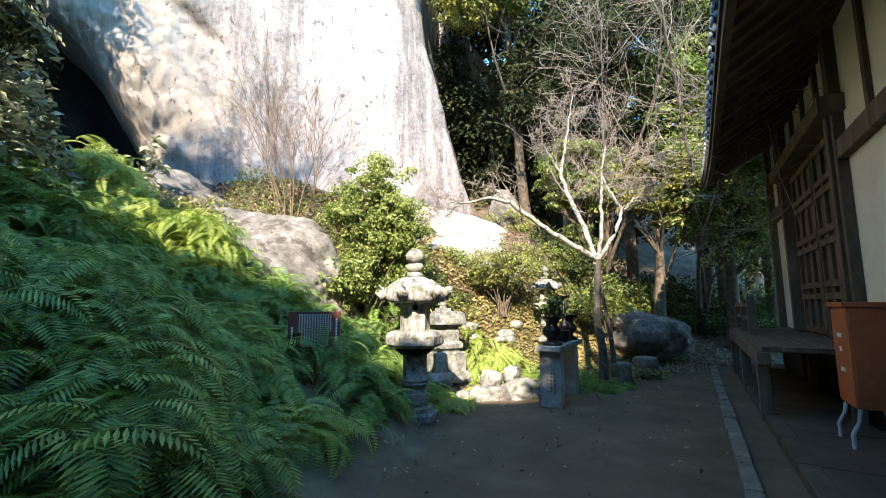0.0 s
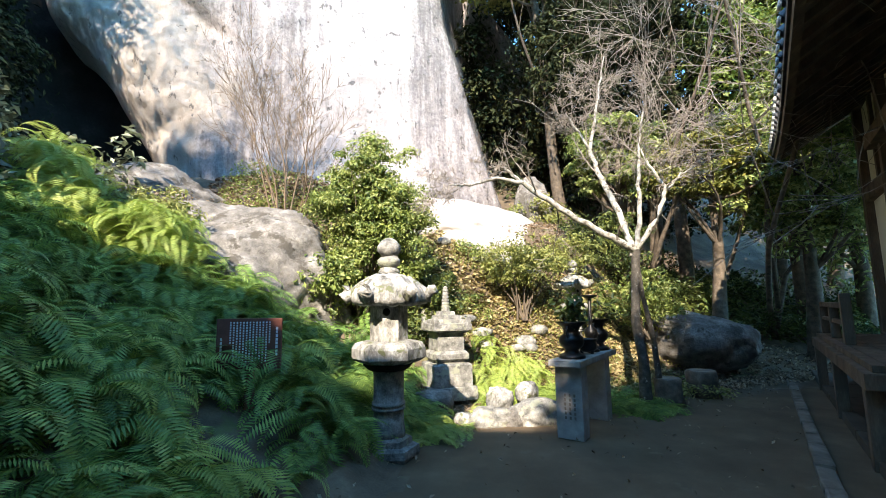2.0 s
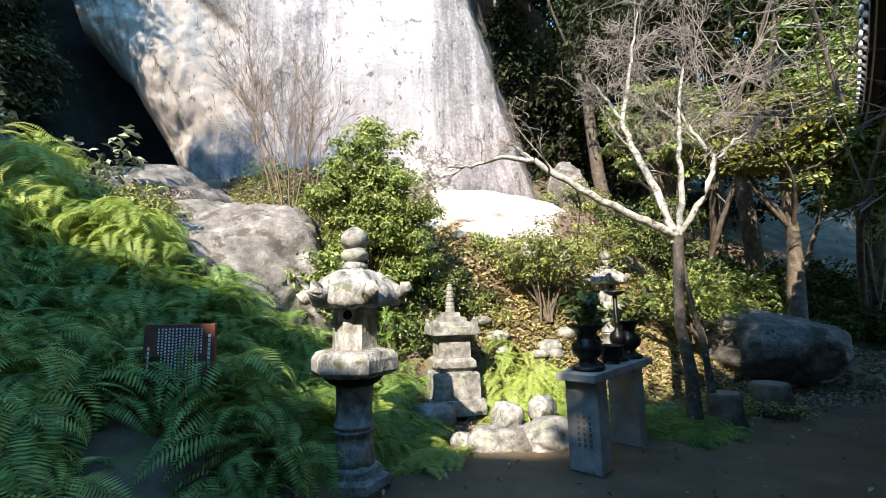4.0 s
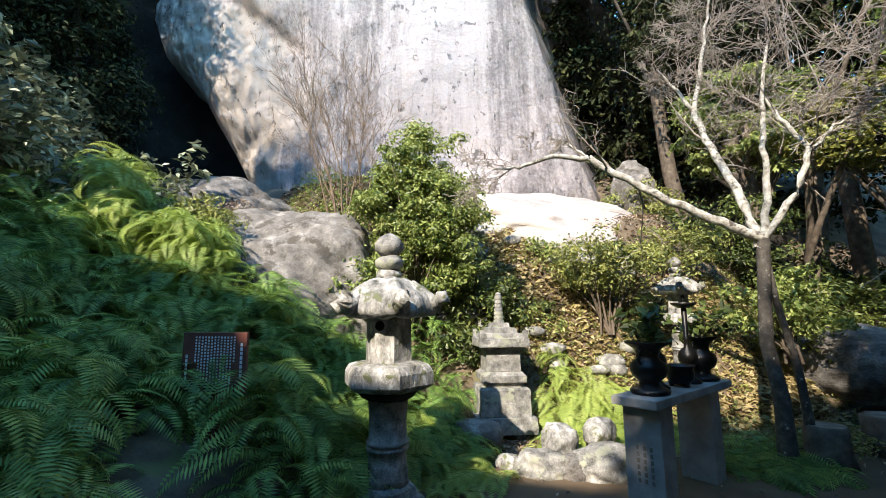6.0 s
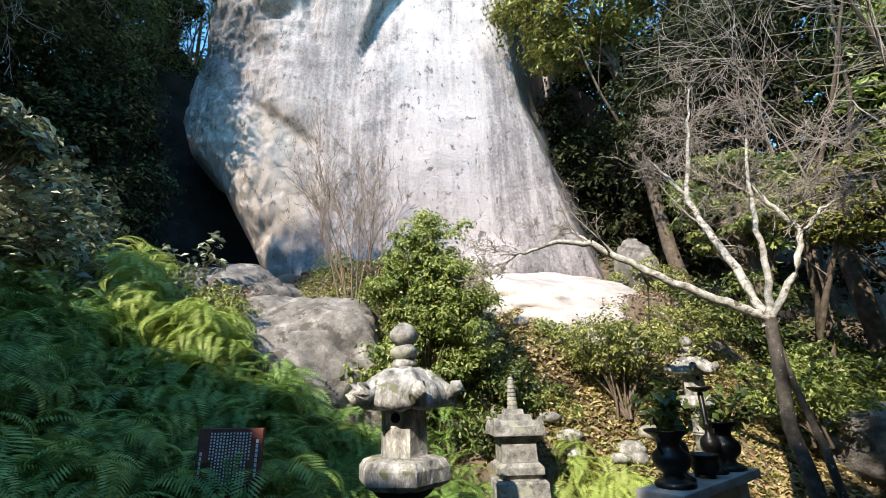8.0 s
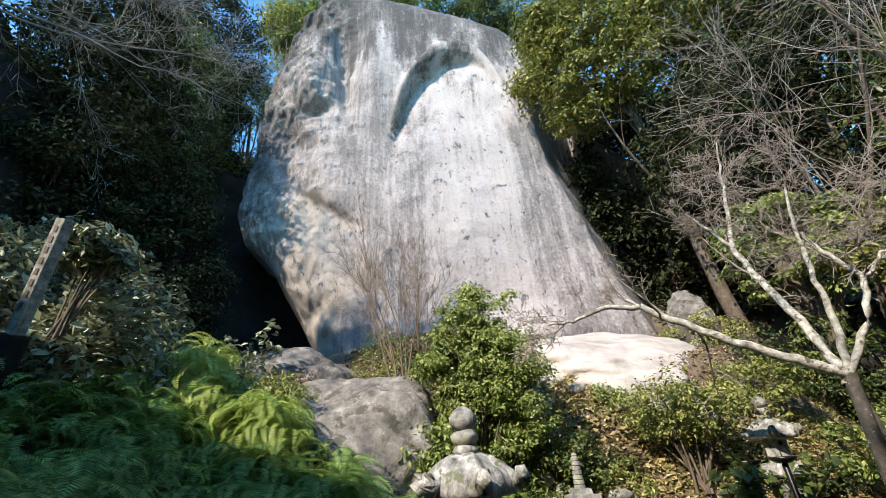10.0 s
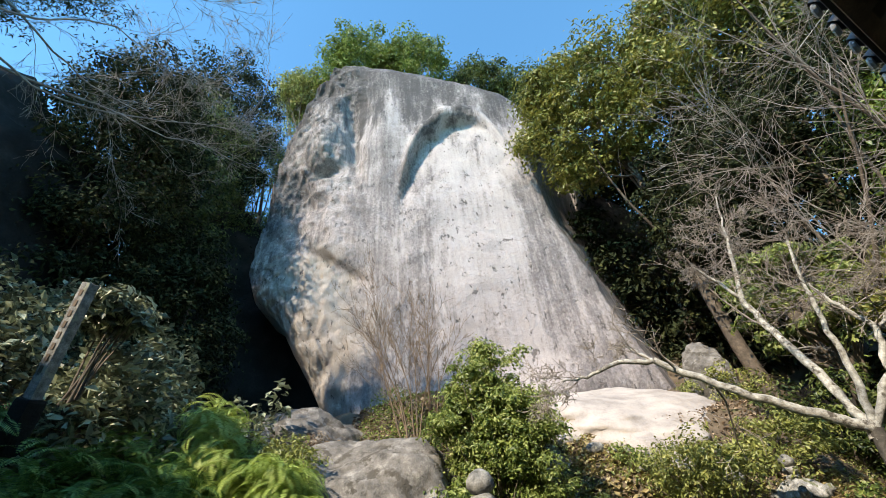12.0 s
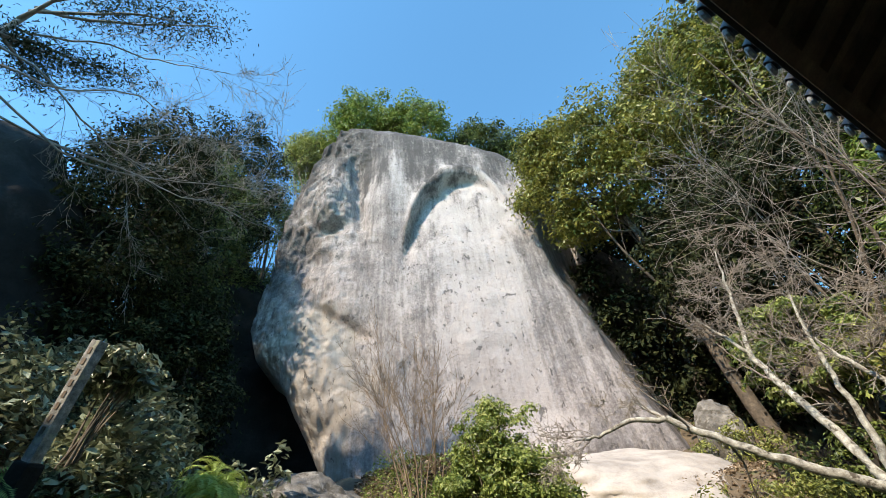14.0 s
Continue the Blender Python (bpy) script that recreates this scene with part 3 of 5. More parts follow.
for i, (x, y, z, sx, sy, sz, t) in enumerate(((0.60, 6.38, 0.05, 0.27, 0.16, 0.15, 8), (1.16, 6.5, 0.07, 0.33, 0.19, 0.19, 14), (0.72, 6.66, 0.20, 0.17, 0.14, 0.17, 35), (1.08, 6.90, 0.24, 0.18, 0.13, 0.17, 60), (0.88, 6.42, 0.04, 0.15, 0.13, 0.13, 0), (0.30, 6.42, 0.03, 0.13, 0.11, 0.09, 20))):
    stone("border_stone", (x, y, z), (sx, sy, sz), "rough pale stone edging the fern bed" if i != 4 else "dark mossy stone edging the fern bed", GRANITE if i in (0, 1) else BOULDER if i == 4 else LICHEN_STONE, 60 + i * 3.3, "stone", 4, 0.15, "stones edging the fern bed", turn=t, lump=1.5)
stone("foot_stone", (-0.15, 6.8, 0.14), (0.3, 0.22, 0.16), "dark flat stone in front of the stupa", BOULDER, 88.0, "stone", 3, 0.06)
rw = np.random.default_rng(31)
for i in range(34):
    x = -1.6 + 3.1 * rw.random()
    y = 7.95 + 0.1 * rw.normal() + (1.1 if i % 2 else 0.0) + 0.25 * max(x, 0)
    stone("wall_stone", (x, y, ground_z(x, y) + 0.06), (0.10 + 0.10 * rw.random(), 0.10, 0.06 + 0.04 * rw.random()), "pale stone of a low tumbled retaining wall", GRANITE if i % 3 else LICHEN_STONE, 100 + i * 2.1, "stone", 2, 0.08,
          "stones of the low retaining wall", turn=rw.uniform(-30, 30))
stone("wall_slab", (0.2, 9.6, 2.72), (0.55, 0.25, 0.07), "flat pale capping slab on the tumbled wall", WHITE_STONE, 140.0, "stone", 4, 0.04)
stone("pale_outcrop", (0.55, 9.3, 2.25), (0.45, 0.3, 0.42), "broken pale rock below the ledge", WHITE_STONE, 150.0, "rock", 4, 0.16)
stone("pale_outcrop", (-0.9, 9.0, 2.25), (0.42, 0.35, 0.35), "grey stone among the shrubs under the great rock", BOULDER, 155.0, "rock", 4, 0.1)

# ---------------------------------------------------------------- temple hall at the path's side
HA, HB, HO = Vector((0.5, 0.866, 0)), Vector((0.866, -0.5, 0)), Vector((2.0, 2.8, 0))
HALL = Matrix(((HA.x, -HB.x, 0, HO.x), (HA.y, -HB.y, 0, HO.y), (0, 0, 1, 0), (0, 0, 0, 1)))   # local x along the hall, local -y into it


def build_hall():
    hall = new("temple_hall")
    hall.matrix_basis = HALL
    tagged(hall, "wooden temple hall with cream plaster walls and tiled eaves", "building")
    W, T, FAR, NEAR = -1.3, 4.75, 8.0, -9.0

    def timber(name, x0, x1, y0, y1, z0, z1, parent=hall, mat=OLD_WOOD, bevel=0.012, label=""):
        return part(name, box(x0, x1, y0, y1, z0, z1, bevel), mat, parent, label)

    # plaster panels between the posts, with the door's opening left free
    posts = (NEAR, -4.0, -1.0, 1.2, 3.15, 6.35, FAR)
    for a, b in zip(posts, posts[1:]):
        if a == 3.15:
            timber("plaster_panel", a + 0.1, b - 0.1, W - 0.16, W - 0.05, 3.75, T, mat=PLASTER, bevel=0)
            for x in (3.95, 4.75, 5.55):
                timber("strut", x - 0.05, x + 0.05, W - 0.13, W, 3.78, T)
            continue
        timber("plaster_panel", a + 0.1, b - 0.1, W - 0.16, W - 0.05, 0.85, 3.02, mat=PLASTER, bevel=0)
        timber("plaster_panel", a + 0.1, b - 0.1, W - 0.16, W - 0.05, 3.24, T, mat=PLASTER, bevel=0)
        timber("tie_beam", a + 0.08, b - 0.08, W - 0.14, W + 0.05, 3.02, 3.24)
        timber("strut", (a + b) / 2 - 0.05, (a + b) / 2 + 0.05, W - 0.13, W, 3.24, T)
    for a in posts:
        timber("post", a - 0.1, a + 0.1, W - 0.2, W + 0.06, 0.0, T)
    timber("sill_beam", NEAR, FAR, W - 0.15, W + 0.08, 0.72, 0.85)
    timber("wall_plate", NEAR - 0.1, FAR + 0.1, W - 0.22, W + 0.14, T - 0.1, T + 0.14)
    timber("gable_panel", FAR - 0.12, FAR - 0.03, W - 6.4, W - 0.2, 0.6, T, mat=PLASTER, bevel=0)
    timber("back_wall", NEAR, FAR, W - 6.6, W - 6.42, 0, T, mat=PLASTER, bevel=0)
    timber("end_wall", NEAR + 0.02, NEAR + 0.12, W - 6.4, W - 0.2, 0, T, mat=PLASTER, bevel=0)
    # door
    timber("lintel", 2.95, 6.6, W - 0.12, W + 0.2, 3.58, 3.78, mat=OLD_WOOD)
    door = timber("door", 3.3, 6.2, W - 0.14, W - 0.09, 0.86, 3.58)
    for a, b in ((3.3, 4.72), (4.78, 6.2)):
        for x in np.linspace(a + 0.04, b - 0.04, 4):
            timber("door_stile", x - 0.04, x + 0.04, W - 0.09, W - 0.045, 0.86, 3.58, door, bevel=0.006)
        for z in (0.93, 1.45, 1.62, 2.2, 2.36, 2.9, 3.05, 3.5):
            timber("door_rail", a + 0.002, b - 0.002, W - 0.09, W - 0.035, z - 0.045, z + 0.045, door, bevel=0.006)
    for x in (3.2, 6.3):
        timber("door_jamb", x - 0.07, x + 0.07, W - 0.1, W + 0.1, 0.86, 3.58, mat=OLD_WOOD)

    # eaves: rafters, boards, purlins and the tiled roof
    def eave(x):
        return 3.9 + 0.32 * max(0.0, (x - 5.0) / 3.6) ** 2 + 0.26 * min(max((4.5 - x) / 3.0, 0.0), 1.0)

    SL, EY = 0.62, -0.2
    n = 62
    for i in range(n):
        x = NEAR - 0.5 + (FAR + 1.0 - NEAR) * i / (n - 1)
        bm = box(x - 0.035, x + 0.035, 0.02, 1.75, -0.05, 0.05, 0)
        for v in bm.verts:
            d = 0.02 if v.co.y < 1 else 1.75
            v.co.y = 0.02 - d + EY
            v.co.z += eave(x) - 0.07 + d * SL
        part("rafter", bm, OLD_WOOD, hall)
    def strip(name, y0, y1, z_add, thick, mat, x_far=FAR + 0.95):
        xs = np.linspace(NEAR - 0.6, x_far, 40)
        V, Q = [], []
        for x in xs:
            for y, dz in ((y0, 0), (y1, 0), (y1, thick), (y0, thick)):
                V.append((x, y + EY, eave(x) + z_add + max(-y, -0.2) * SL + dz))
        for i in range(39):
            for k in range(4):
                Q.append((4 * i + k, 4 * i + (k + 1) % 4, 4 * i + 4 + (k + 1) % 4, 4 * i + 4 + k))
        me = fast_mesh(name, np.array(V), np.array(Q))
        return put(name, me, mat, hall)
    strip("soffit_board", -1.75, 0.06, -0.02, 0.03, OLD_WOOD)
    strip("eave_fascia", 0.0, 0.09, -0.1, 0.11, OLD_WOOD)
    strip("roof", -4.6, 0.12, 0.04, 0.09, TILE)
    me_back = strip("roof_back", -8.0, -4.6, 0.04, 0.09, TILE)
    for v in me_back.data.vertices:
        if v.co.y < -5.5:
            v.co.z -= 2 * 3.4 * SL
    # rows of cover tiles that end in round pale caps
    capbm = lathe([(0.0, -0.02), (0.045, -0.02), (0.055, 0.0), (0.045, 0.012), (0.0, 0.016)], 12)
    cap_me = bpy.data.meshes.new("tile_cap")
    capbm.to_mesh(cap_me)
    capbm.free()
    cap_me.materials.append(TILE_END)
    t = Tubes()
    t.add([(0, 0.14, 0), (0, -2.3, 2.44 * SL), (0, -4.6, 4.74 * SL)], [0.065, 0.065, 0.065], 8)
    row_me = t.mesh("cover_tile")
    row_me.materials.append(TILE)
    nt = 74
    for i in range(nt):
        x = NEAR - 0.5 + (FAR + 1.35 - NEAR) * i / (nt - 1)
        z = eave(x) + 0.14
        row = new("cover_tile", row_me)
        row.parent, row.location = hall, (x, EY, z)
        cap = new("tile_cap", cap_me)
        cap.parent = hall
        cap.matrix_basis = pose(x, 0.165 + EY, z - 0.02, -78, 0, 0)
    timber("ridge", NEAR - 0.6, FAR + 0.9, -4.85, -4.35, 6.75, 7.5, mat=TILE, bevel=0.05)
    timber("plinth", NEAR, FAR + 0.1, W - 6.4, W - 0.25, 0.0, 0.72, mat=CONCRETE, bevel=0)
    return hall


build_hall()


def in_hall(ob, x, y, z=0.0, turn=0.0):
    ob.matrix_basis = HALL @ pose(x, y, z, 0, 0, turn)
    return ob


def build_veranda():
    v = tagged(in_hall(new("veranda"), 4.9, -0.33), "low worn wooden veranda deck on square posts", "veranda")
    for i in range(9):
        part("deck_board", box(-2.1, 2.1, -0.10 * i - 0.098, -0.10 * i, 0.80 + 0.003 * (i % 2), 0.86 + 0.003 * (i % 2), 0.006), OLD_WOOD, v)
    part("edge_beam", box(-2.14, 2.14, -0.08, 0.06, 0.66, 0.798, 0.012), OLD_WOOD, v)
    part("back_beam", box(-2.14, 2.14, -0.88, -0.76, 0.66, 0.798, 0.012), OLD_WOOD, v)
    for x in (-1.95, 0.0, 1.95):
        for y in (-0.01, -0.82):
            part("leg", box(x - 0.06, x + 0.06, y - 0.06, y + 0.06, 0.0, 0.66, 0.01), OLD_WOOD, v)
    rail = part("top_rail", box(-0.2, 2.1, -0.16, -0.08, 1.28, 1.35, 0.012), OLD_WOOD, v)
    part("middle_rail", box(-0.2, 2.1, -0.15, -0.09, 1.08, 1.13, 0.008), OLD_WOOD, v)
    for x in (-0.16, 0.95, 2.06):
        part("rail_post", box(x - 0.05, x + 0.05, -0.17, -0.07, 0.866, 1.28 if x > 0 else 1.46, 0.01), OLD_WOOD, v)


build_veranda()


def build_box():
    b = tagged(in_hall(new("offering_box"), 2.08, -1.04), "faded orange-red metal box on bent pale legs", "box")
    part("body", box(-0.25, 0.25, -0.17, 0.17, 0.42, 1.32, 0.03), ORANGE, b)
    part("lid", box(-0.27, 0.27, -0.19, 0.19, 1.323, 1.37, 0.012), ORANGE, b)
    for x in (-0.21, 0.21):
        for y in (-0.13, 0.13):
            t = Tubes()
            s = 1 if y > 0 else -1
            t.add([(x, y, 0.43), (x, y + 0.02 * s, 0.3), (x, y + 0.07 * s, 0.2), (x, y + 0.07 * s, 0.0)], [0.018] * 4, 8)
            put("leg", t.mesh("leg"), PALE_STEEL, b, "bent pale steel leg")
    for z, w, n in ((1.06, 0.16, 4), (0.93, 0.08, 2), (0.74, 0.16, 4)):
        for i in range(n):
            x = -w / 2 + w * (i + 0.5) / n
            part("lettering", box(x - 0.016, x + 0.012, 0.171, 0.174, z - 0.02, z + 0.02, 0), INK_WHITE, b)


build_box()


def build_kerbs():
    g = tagged(in_hall(new("kerb"), 0, 0), "row of rough kerb stones beside a shallow gutter", "kerb", kind="structure")
    rng = np.random.default_rng(3)
    x = -6.0
    while x < 8.4:
        w = rng.uniform(0.35, 0.8)
        part("kerb_stone", rough_up(box(x, x + w - 0.015, -0.02, 0.10, -0.1, 0.05 + 0.015 * rng.random(), 0.02), 0.02, 6, x), KERB, g)
        x += w
    x = -6.0
    while x < 8.4:
        w = rng.uniform(0.7, 1.1)
        part("kerb_stone", rough_up(box(x, x + w - 0.012, -0.46, -0.31, -0.1, 0.09, 0.014), 0.006, 5, x + 9), CONCRETE, g)
        x += w
    x = -6.0
    while x < 8.2:
        part("apron_slab", box(x, x + 1.185, -1.25, -0.465, -0.1, 0.07, 0.01), CONCRETE, g)
        x += 1.2


build_kerbs()

# ---------------------------------------------------------------- stone lanterns


def stone_lantern(name, at, scale, label, turn, seed):
    """Jewel, ball and neck over a six-sided cap with curled corners, a fire box, a lotus platform, a ringed shaft and a base."""
    top = thing(name, at, label, "stone lantern", "stone lanterns")
    top.matrix_basis = pose(*at, 0, 0, turn) @ Matrix.Scale(scale, 4)

    def piece(part_name, bm, mat, bump, s, z=0.0, lab=""):
        return part(part_name, rough_up(bm, bump, 9, s + seed), mat, top, lab, (0, 0, z), part_name not in ("platform", "fire_box", "base_stone"))

    piece("base_stone", lathe([(0.0, 0), (0.27, 0), (0.29, 0.04), (0.28, 0.10), (0.22, 0.12), (0.21, 0.17), (0.17, 0.19), (0, 0.19)], 30, 6), GRANITE, 0.012, 1)
    piece("shaft", lathe([(0.0, 0.18), (0.155, 0.18), (0.152, 0.24), (0.142, 0.34), (0.142, 0.42), (0.158, 0.425), (0.160, 0.447), (0.143, 0.452), (0.143, 0.462), (0.158, 0.467), (0.156, 0.488), (0.142, 0.495),
                                   (0.140, 0.62), (0.146, 0.72), (0.150, 0.775), (0.12, 0.785), (0, 0.785)], 32), GRANITE, 0.006, 2)
    # near-black ring: shade under the platform is put into its stone
    piece("lotus_ring", lathe([(0.0, 0.78), (0.15, 0.78), (0.19, 0.80), (0.235, 0.84), (0.24, 0.86), (0, 0.86)], 36), SHADE_DARK_ROCK, 0.014, 3)
    piece("platform", lathe([(0.0, 0.855), (0.28, 0.855), (0.33, 0.88), (0.352, 0.90), (0.352, 0.99), (0.34, 1.01), (0.32, 1.04), (0.25, 1.058), (0.19, 1.06), (0, 1.06)], 36, 6), LICHEN_STONE, 0.006, 4, lab="pale worn six-sided platform")
    fire = piece("fire_box", lathe([(0.0, 1.055), (0.185, 1.055), (0.18, 1.08), (0.178, 1.42), (0.0, 1.42)], 36, 6), LICHEN_STONE, 0.004, 5)
    # flat dark disc on the face paints the shade inside a round hole
    hole = lathe([(0.0, 0.0), (0.036, 0.0), (0.036, 0.012), (0.0, 0.012)], 18)
    for v in hole.verts:
        v.co = Vector((v.co.x - 0.02, -0.147 - v.co.z, v.co.y + 1.33))
    part("smoke_hole", hole, SHADE_DARK_ROCK, fire, "flat dark disc in place of a hole's shade")
    cap = lathe([(0.0, 1.40), (0.26, 1.385), (0.36, 1.395), (0.39, 1.43), (0.385, 1.49), (0.345, 1.55), (0.28, 1.615), (0.21, 1.66), (0.13, 1.695), (0, 1.70)], 48, 6)
    for v in cap.verts:
        r = math.hypot(v.co.x, v.co.y)
        a = math.atan2(v.co.y, v.co.x)
        corner = abs(math.cos(3 * a)) ** 3
        v.co.z += 0.02 * corner * (r / 0.42) ** 3
        if r > 0.2 and v.co.z > 1.47:
            v.co.z += 0.035 * math.cos(12 * a) * (r - 0.15) * 2
    cap = piece("cap", cap, LICHEN_STONE, 0.022, 6, lab="mossy six-sided stone cap with curled corners")
    for i in range(6):
        a = i * math.pi / 3
        c, s = math.cos(a), math.sin(a)
        t = Tubes()
        c, s = 0.9 * c, 0.9 * s
        line = [(0.20 * c, 0.20 * s, 1.66), (0.30 * c, 0.30 * s, 1.575), (0.385 * c, 0.385 * s, 1.50), (0.445 * c, 0.445 * s, 1.475), (0.47 * c, 0.47 * s, 1.51), (0.455 * c, 0.455 * s, 1.56), (0.42 * c, 0.42 * s, 1.575)]
        t.add(line, [0.025, 0.045, 0.06, 0.068, 0.066, 0.05, 0.01], 9)
        put("corner_curl", t.mesh("corner_curl"), LICHEN_STONE, cap)
    piece("neck", lathe([(0.0, 1.69), (0.10, 1.69), (0.105, 1.72), (0.085, 1.755), (0, 1.76)], 24), LICHEN_STONE, 0.008, 7)
    piece("ball", lathe([(0.0, 1.755), (0.07, 1.757), (0.108, 1.79), (0.112, 1.83), (0.085, 1.865), (0, 1.87)], 24), GRANITE, 0.010, 8)
    piece("jewel", lathe([(0.0, 1.868), (0.075, 1.87), (0.115, 1.92), (0.112, 1.97), (0.075, 2.02), (0.03, 2.05), (0, 2.06)], 24), GRANITE, 0.010, 9)
    return top


stone_lantern("stone_lantern", (-0.34, 5.26, 0.0), 1.0, "tall weathered granite lantern standing among ferns", 12, 0.0)
stone_lantern("stone_lantern", (2.02, 8.5, 0.62), 0.72, "smaller pale stone lantern on the slope", 30, 30.0)


def stupa(at, turn):
    top = thing("stone_stupa", at, "square grey stone pagoda with eared roof and ringed spire", "stone stupa", turn=turn)
    top.matrix_basis = top.matrix_basis @ Matrix.Diagonal((0.9, 0.9, 0.98, 1))
    spec = (("plinth", [(0.0, 0), (0.40, 0), (0.41, 0.05), (0.40, 0.17), (0.0, 0.17)]), ("base_block", [(0.0, 0.165), (0.335, 0.165), (0.34, 0.2), (0.34, 0.46), (0.32, 0.48), (0.0, 0.48)]),
            ("step_stone", [(0.0, 0.478), (0.24, 0.478), (0.25, 0.52), (0.30, 0.54), (0.30, 0.61), (0.25, 0.65), (0, 0.65)]), ("body", [(0.0, 0.648), (0.235, 0.648), (0.24, 0.66), (0.235, 0.885), (0.0, 0.885)]),
            ("roof_steps", [(0.0, 0.883), (0.26, 0.883), (0.26, 0.905), (0.30, 0.91), (0.30, 0.935), (0, 0.935)]),
            ("roof", [(0.0, 0.932), (0.345, 0.932), (0.35, 0.95), (0.345, 1.02), (0.27, 1.03), (0.26, 1.08), (0.20, 1.09), (0.19, 1.14), (0.13, 1.15), (0.12, 1.2), (0.0, 1.2)]))
    for i, (n, prof) in enumerate(spec):
        prof = [(r * 1.414 * 0.9, z) for r, z in prof]
        part(n, rough_up(lathe(prof, 40, 4, math.pi / 4), 0.008, 8, 5.0 + i), GRANITE, top, smooth=False)
    for sx in (-1, 1):
        for sy in (-1, 1):
            bm = box(-0.055, 0.055, -0.055, 0.055, 0, 0.11, 0.012)
            for v in bm.verts:
                if v.co.z > 0.05:
                    v.co.x, v.co.y = v.co.x * 0.5 + sx * 0.025, v.co.y * 0.5 + sy * 0.025
            part("roof_ear", bm, GRANITE, top, at=(sx * 0.25, sy * 0.25, 1.01))
    prof = [(0.0, 1.19), (0.075, 1.195)]
    for k in range(7):
        z = 1.2 + 0.047 * k
        r = 0.068 - 0.0035 * k
        prof += [(r, z), (r, z + 0.033), (r - 0.012, z + 0.037), (r - 0.012, z + 0.045)]
    prof += [(0.04, 1.54), (0.02, 1.56), (0, 1.565)]
    part("spire", lathe(prof, 20), GRANITE, top, "ringed stone spire", smooth=False)


stupa((0.0, 7.28, 0.12), 27)

# ---------------------------------------------------------------- offering table and bronze vessels
TABLE = pose(1.72, 6.4, 0, 0, 0, 61)


def offering_table():
    t = thing("offering_table", (0, 0, 0), "long grey granite offering table on two slab legs", "stone table")
    t.matrix_basis = TABLE
    part("tabletop", rough_up(box(-0.72, 0.72, -0.17, 0.17, 0.735, 0.80, 0.008), 0.002, 6), CUT_STONE, t)
    for x in (-0.52, 0.38):
        leg = part("leg", rough_up(box(x - 0.10, x + 0.10, -0.14, 0.14, 0.0, 0.735, 0.008), 0.002, 6, x), CUT_STONE, t)
        if x < 0:
            for i in range(3):
                for k in range(6):
                    part("lettering", box(x - 0.1035, x - 0.1005, -0.07 + 0.05 * i, -0.05 + 0.05 * i, 0.2 + 0.045 * k, 0.23 + 0.045 * k, 0), KERB, leg)


offering_table()


def sprig(parent, rng, z, n=46, spread=0.12, tall=0.22):
    """Cut evergreen twigs in a vase."""
    t = Tubes()
    pts = []
    for _ in range(9):
        line = wander((0, 0, z - 0.1), (rng.normal(0, 0.4), rng.normal(0, 0.4), 1.0), 0.1 + tall * rng.uniform(0.7, 1.2), 5, 0.15, rng)
        t.add(line, np.linspace(0.004, 0.002, 6), 4)
        for p in line[2:]:
            pts.append(p + rng.normal(0, 0.03, (5, 3)))
    put("stem", t.mesh("stem"), BARK, parent)
    v, q = leaves(np.concatenate(pts), 0.085, rng, 0.4, 0.5)
    put("foliage", fast_mesh("foliage", v, q), LEAF_WOOD, parent, "dark evergreen sprig")


def vase(x, seed):
    v = thing("bronze_vase", (0, 0, 0), "dark bronze flared altar vase holding evergreen sprigs", "vase", "vases on the offering table")
    v.matrix_basis = TABLE @ pose(x, 0, 0.80) @ Matrix.Scale(1.2, 4)
    part("body", lathe([(0.0, 0), (0.115, 0), (0.12, 0.02), (0.10, 0.035), (0.065, 0.05), (0.06, 0.075), (0.10, 0.11), (0.112, 0.15), (0.105, 0.185), (0.07, 0.215), (0.065, 0.24), (0.085, 0.28), (0.13, 0.31), (0.135, 0.322), (0.12, 0.322), (0.07, 0.28), (0, 0.27)], 28), BRONZE, v, smooth=True)
    for s in (-1, 1):
        t = Tubes()
        a = np.linspace(-1.2, 1.2, 7)
        t.add(np.stack([s * (0.075 + 0.05 * np.cos(a)), 0 * a, 0.235 + 0.05 * np.sin(a)], 1), [0.01] * 7, 6)
        put("ear_handle", t.mesh("ear_handle"), BRONZE, v)
    sprig(v, np.random.default_rng(seed), 0.33)


vase(-0.45, 5)
vase(0.52, 6)


def candle_stand(x, y):
    c = thing("candle_stand", (0, 0, 0), "slender dark bronze candle stand with wide drip tray", "candle stand", "candle stands on the offering table")
    c.matrix_basis = TABLE @ pose(x, y, 0.80) @ Matrix.Diagonal((1.15, 1.15, 1.38, 1))
    part("stem", lathe([(0.0, 0), (0.08, 0), (0.082, 0.015), (0.05, 0.03), (0.028, 0.05), (0.03, 0.09), (0.065, 0.13), (0.07, 0.16), (0.06, 0.19), (0.022, 0.22), (0.02, 0.26), (0.03, 0.27), (0.018, 0.28), (0.02, 0.46), (0, 0.47)], 22), BRONZE, c, smooth=True)
    part("drip_tray", lathe([(0.0, 0.462), (0.04, 0.464), (0.085, 0.485), (0.09, 0.497), (0.08, 0.497), (0.03, 0.475), (0, 0.474)], 24), BRONZE, c, smooth=True)
    part("spike", lathe([(0.0, 0.47), (0.006, 0.47), (0.002, 0.53), (0, 0.531)], 8), BRONZE, c)


candle_stand(-0.22, 0.05)
candle_stand(0.27, 0.0)
inc = thing("incense_bowl", (0, 0, 0), "low dark bronze incense bowl", "bowl")
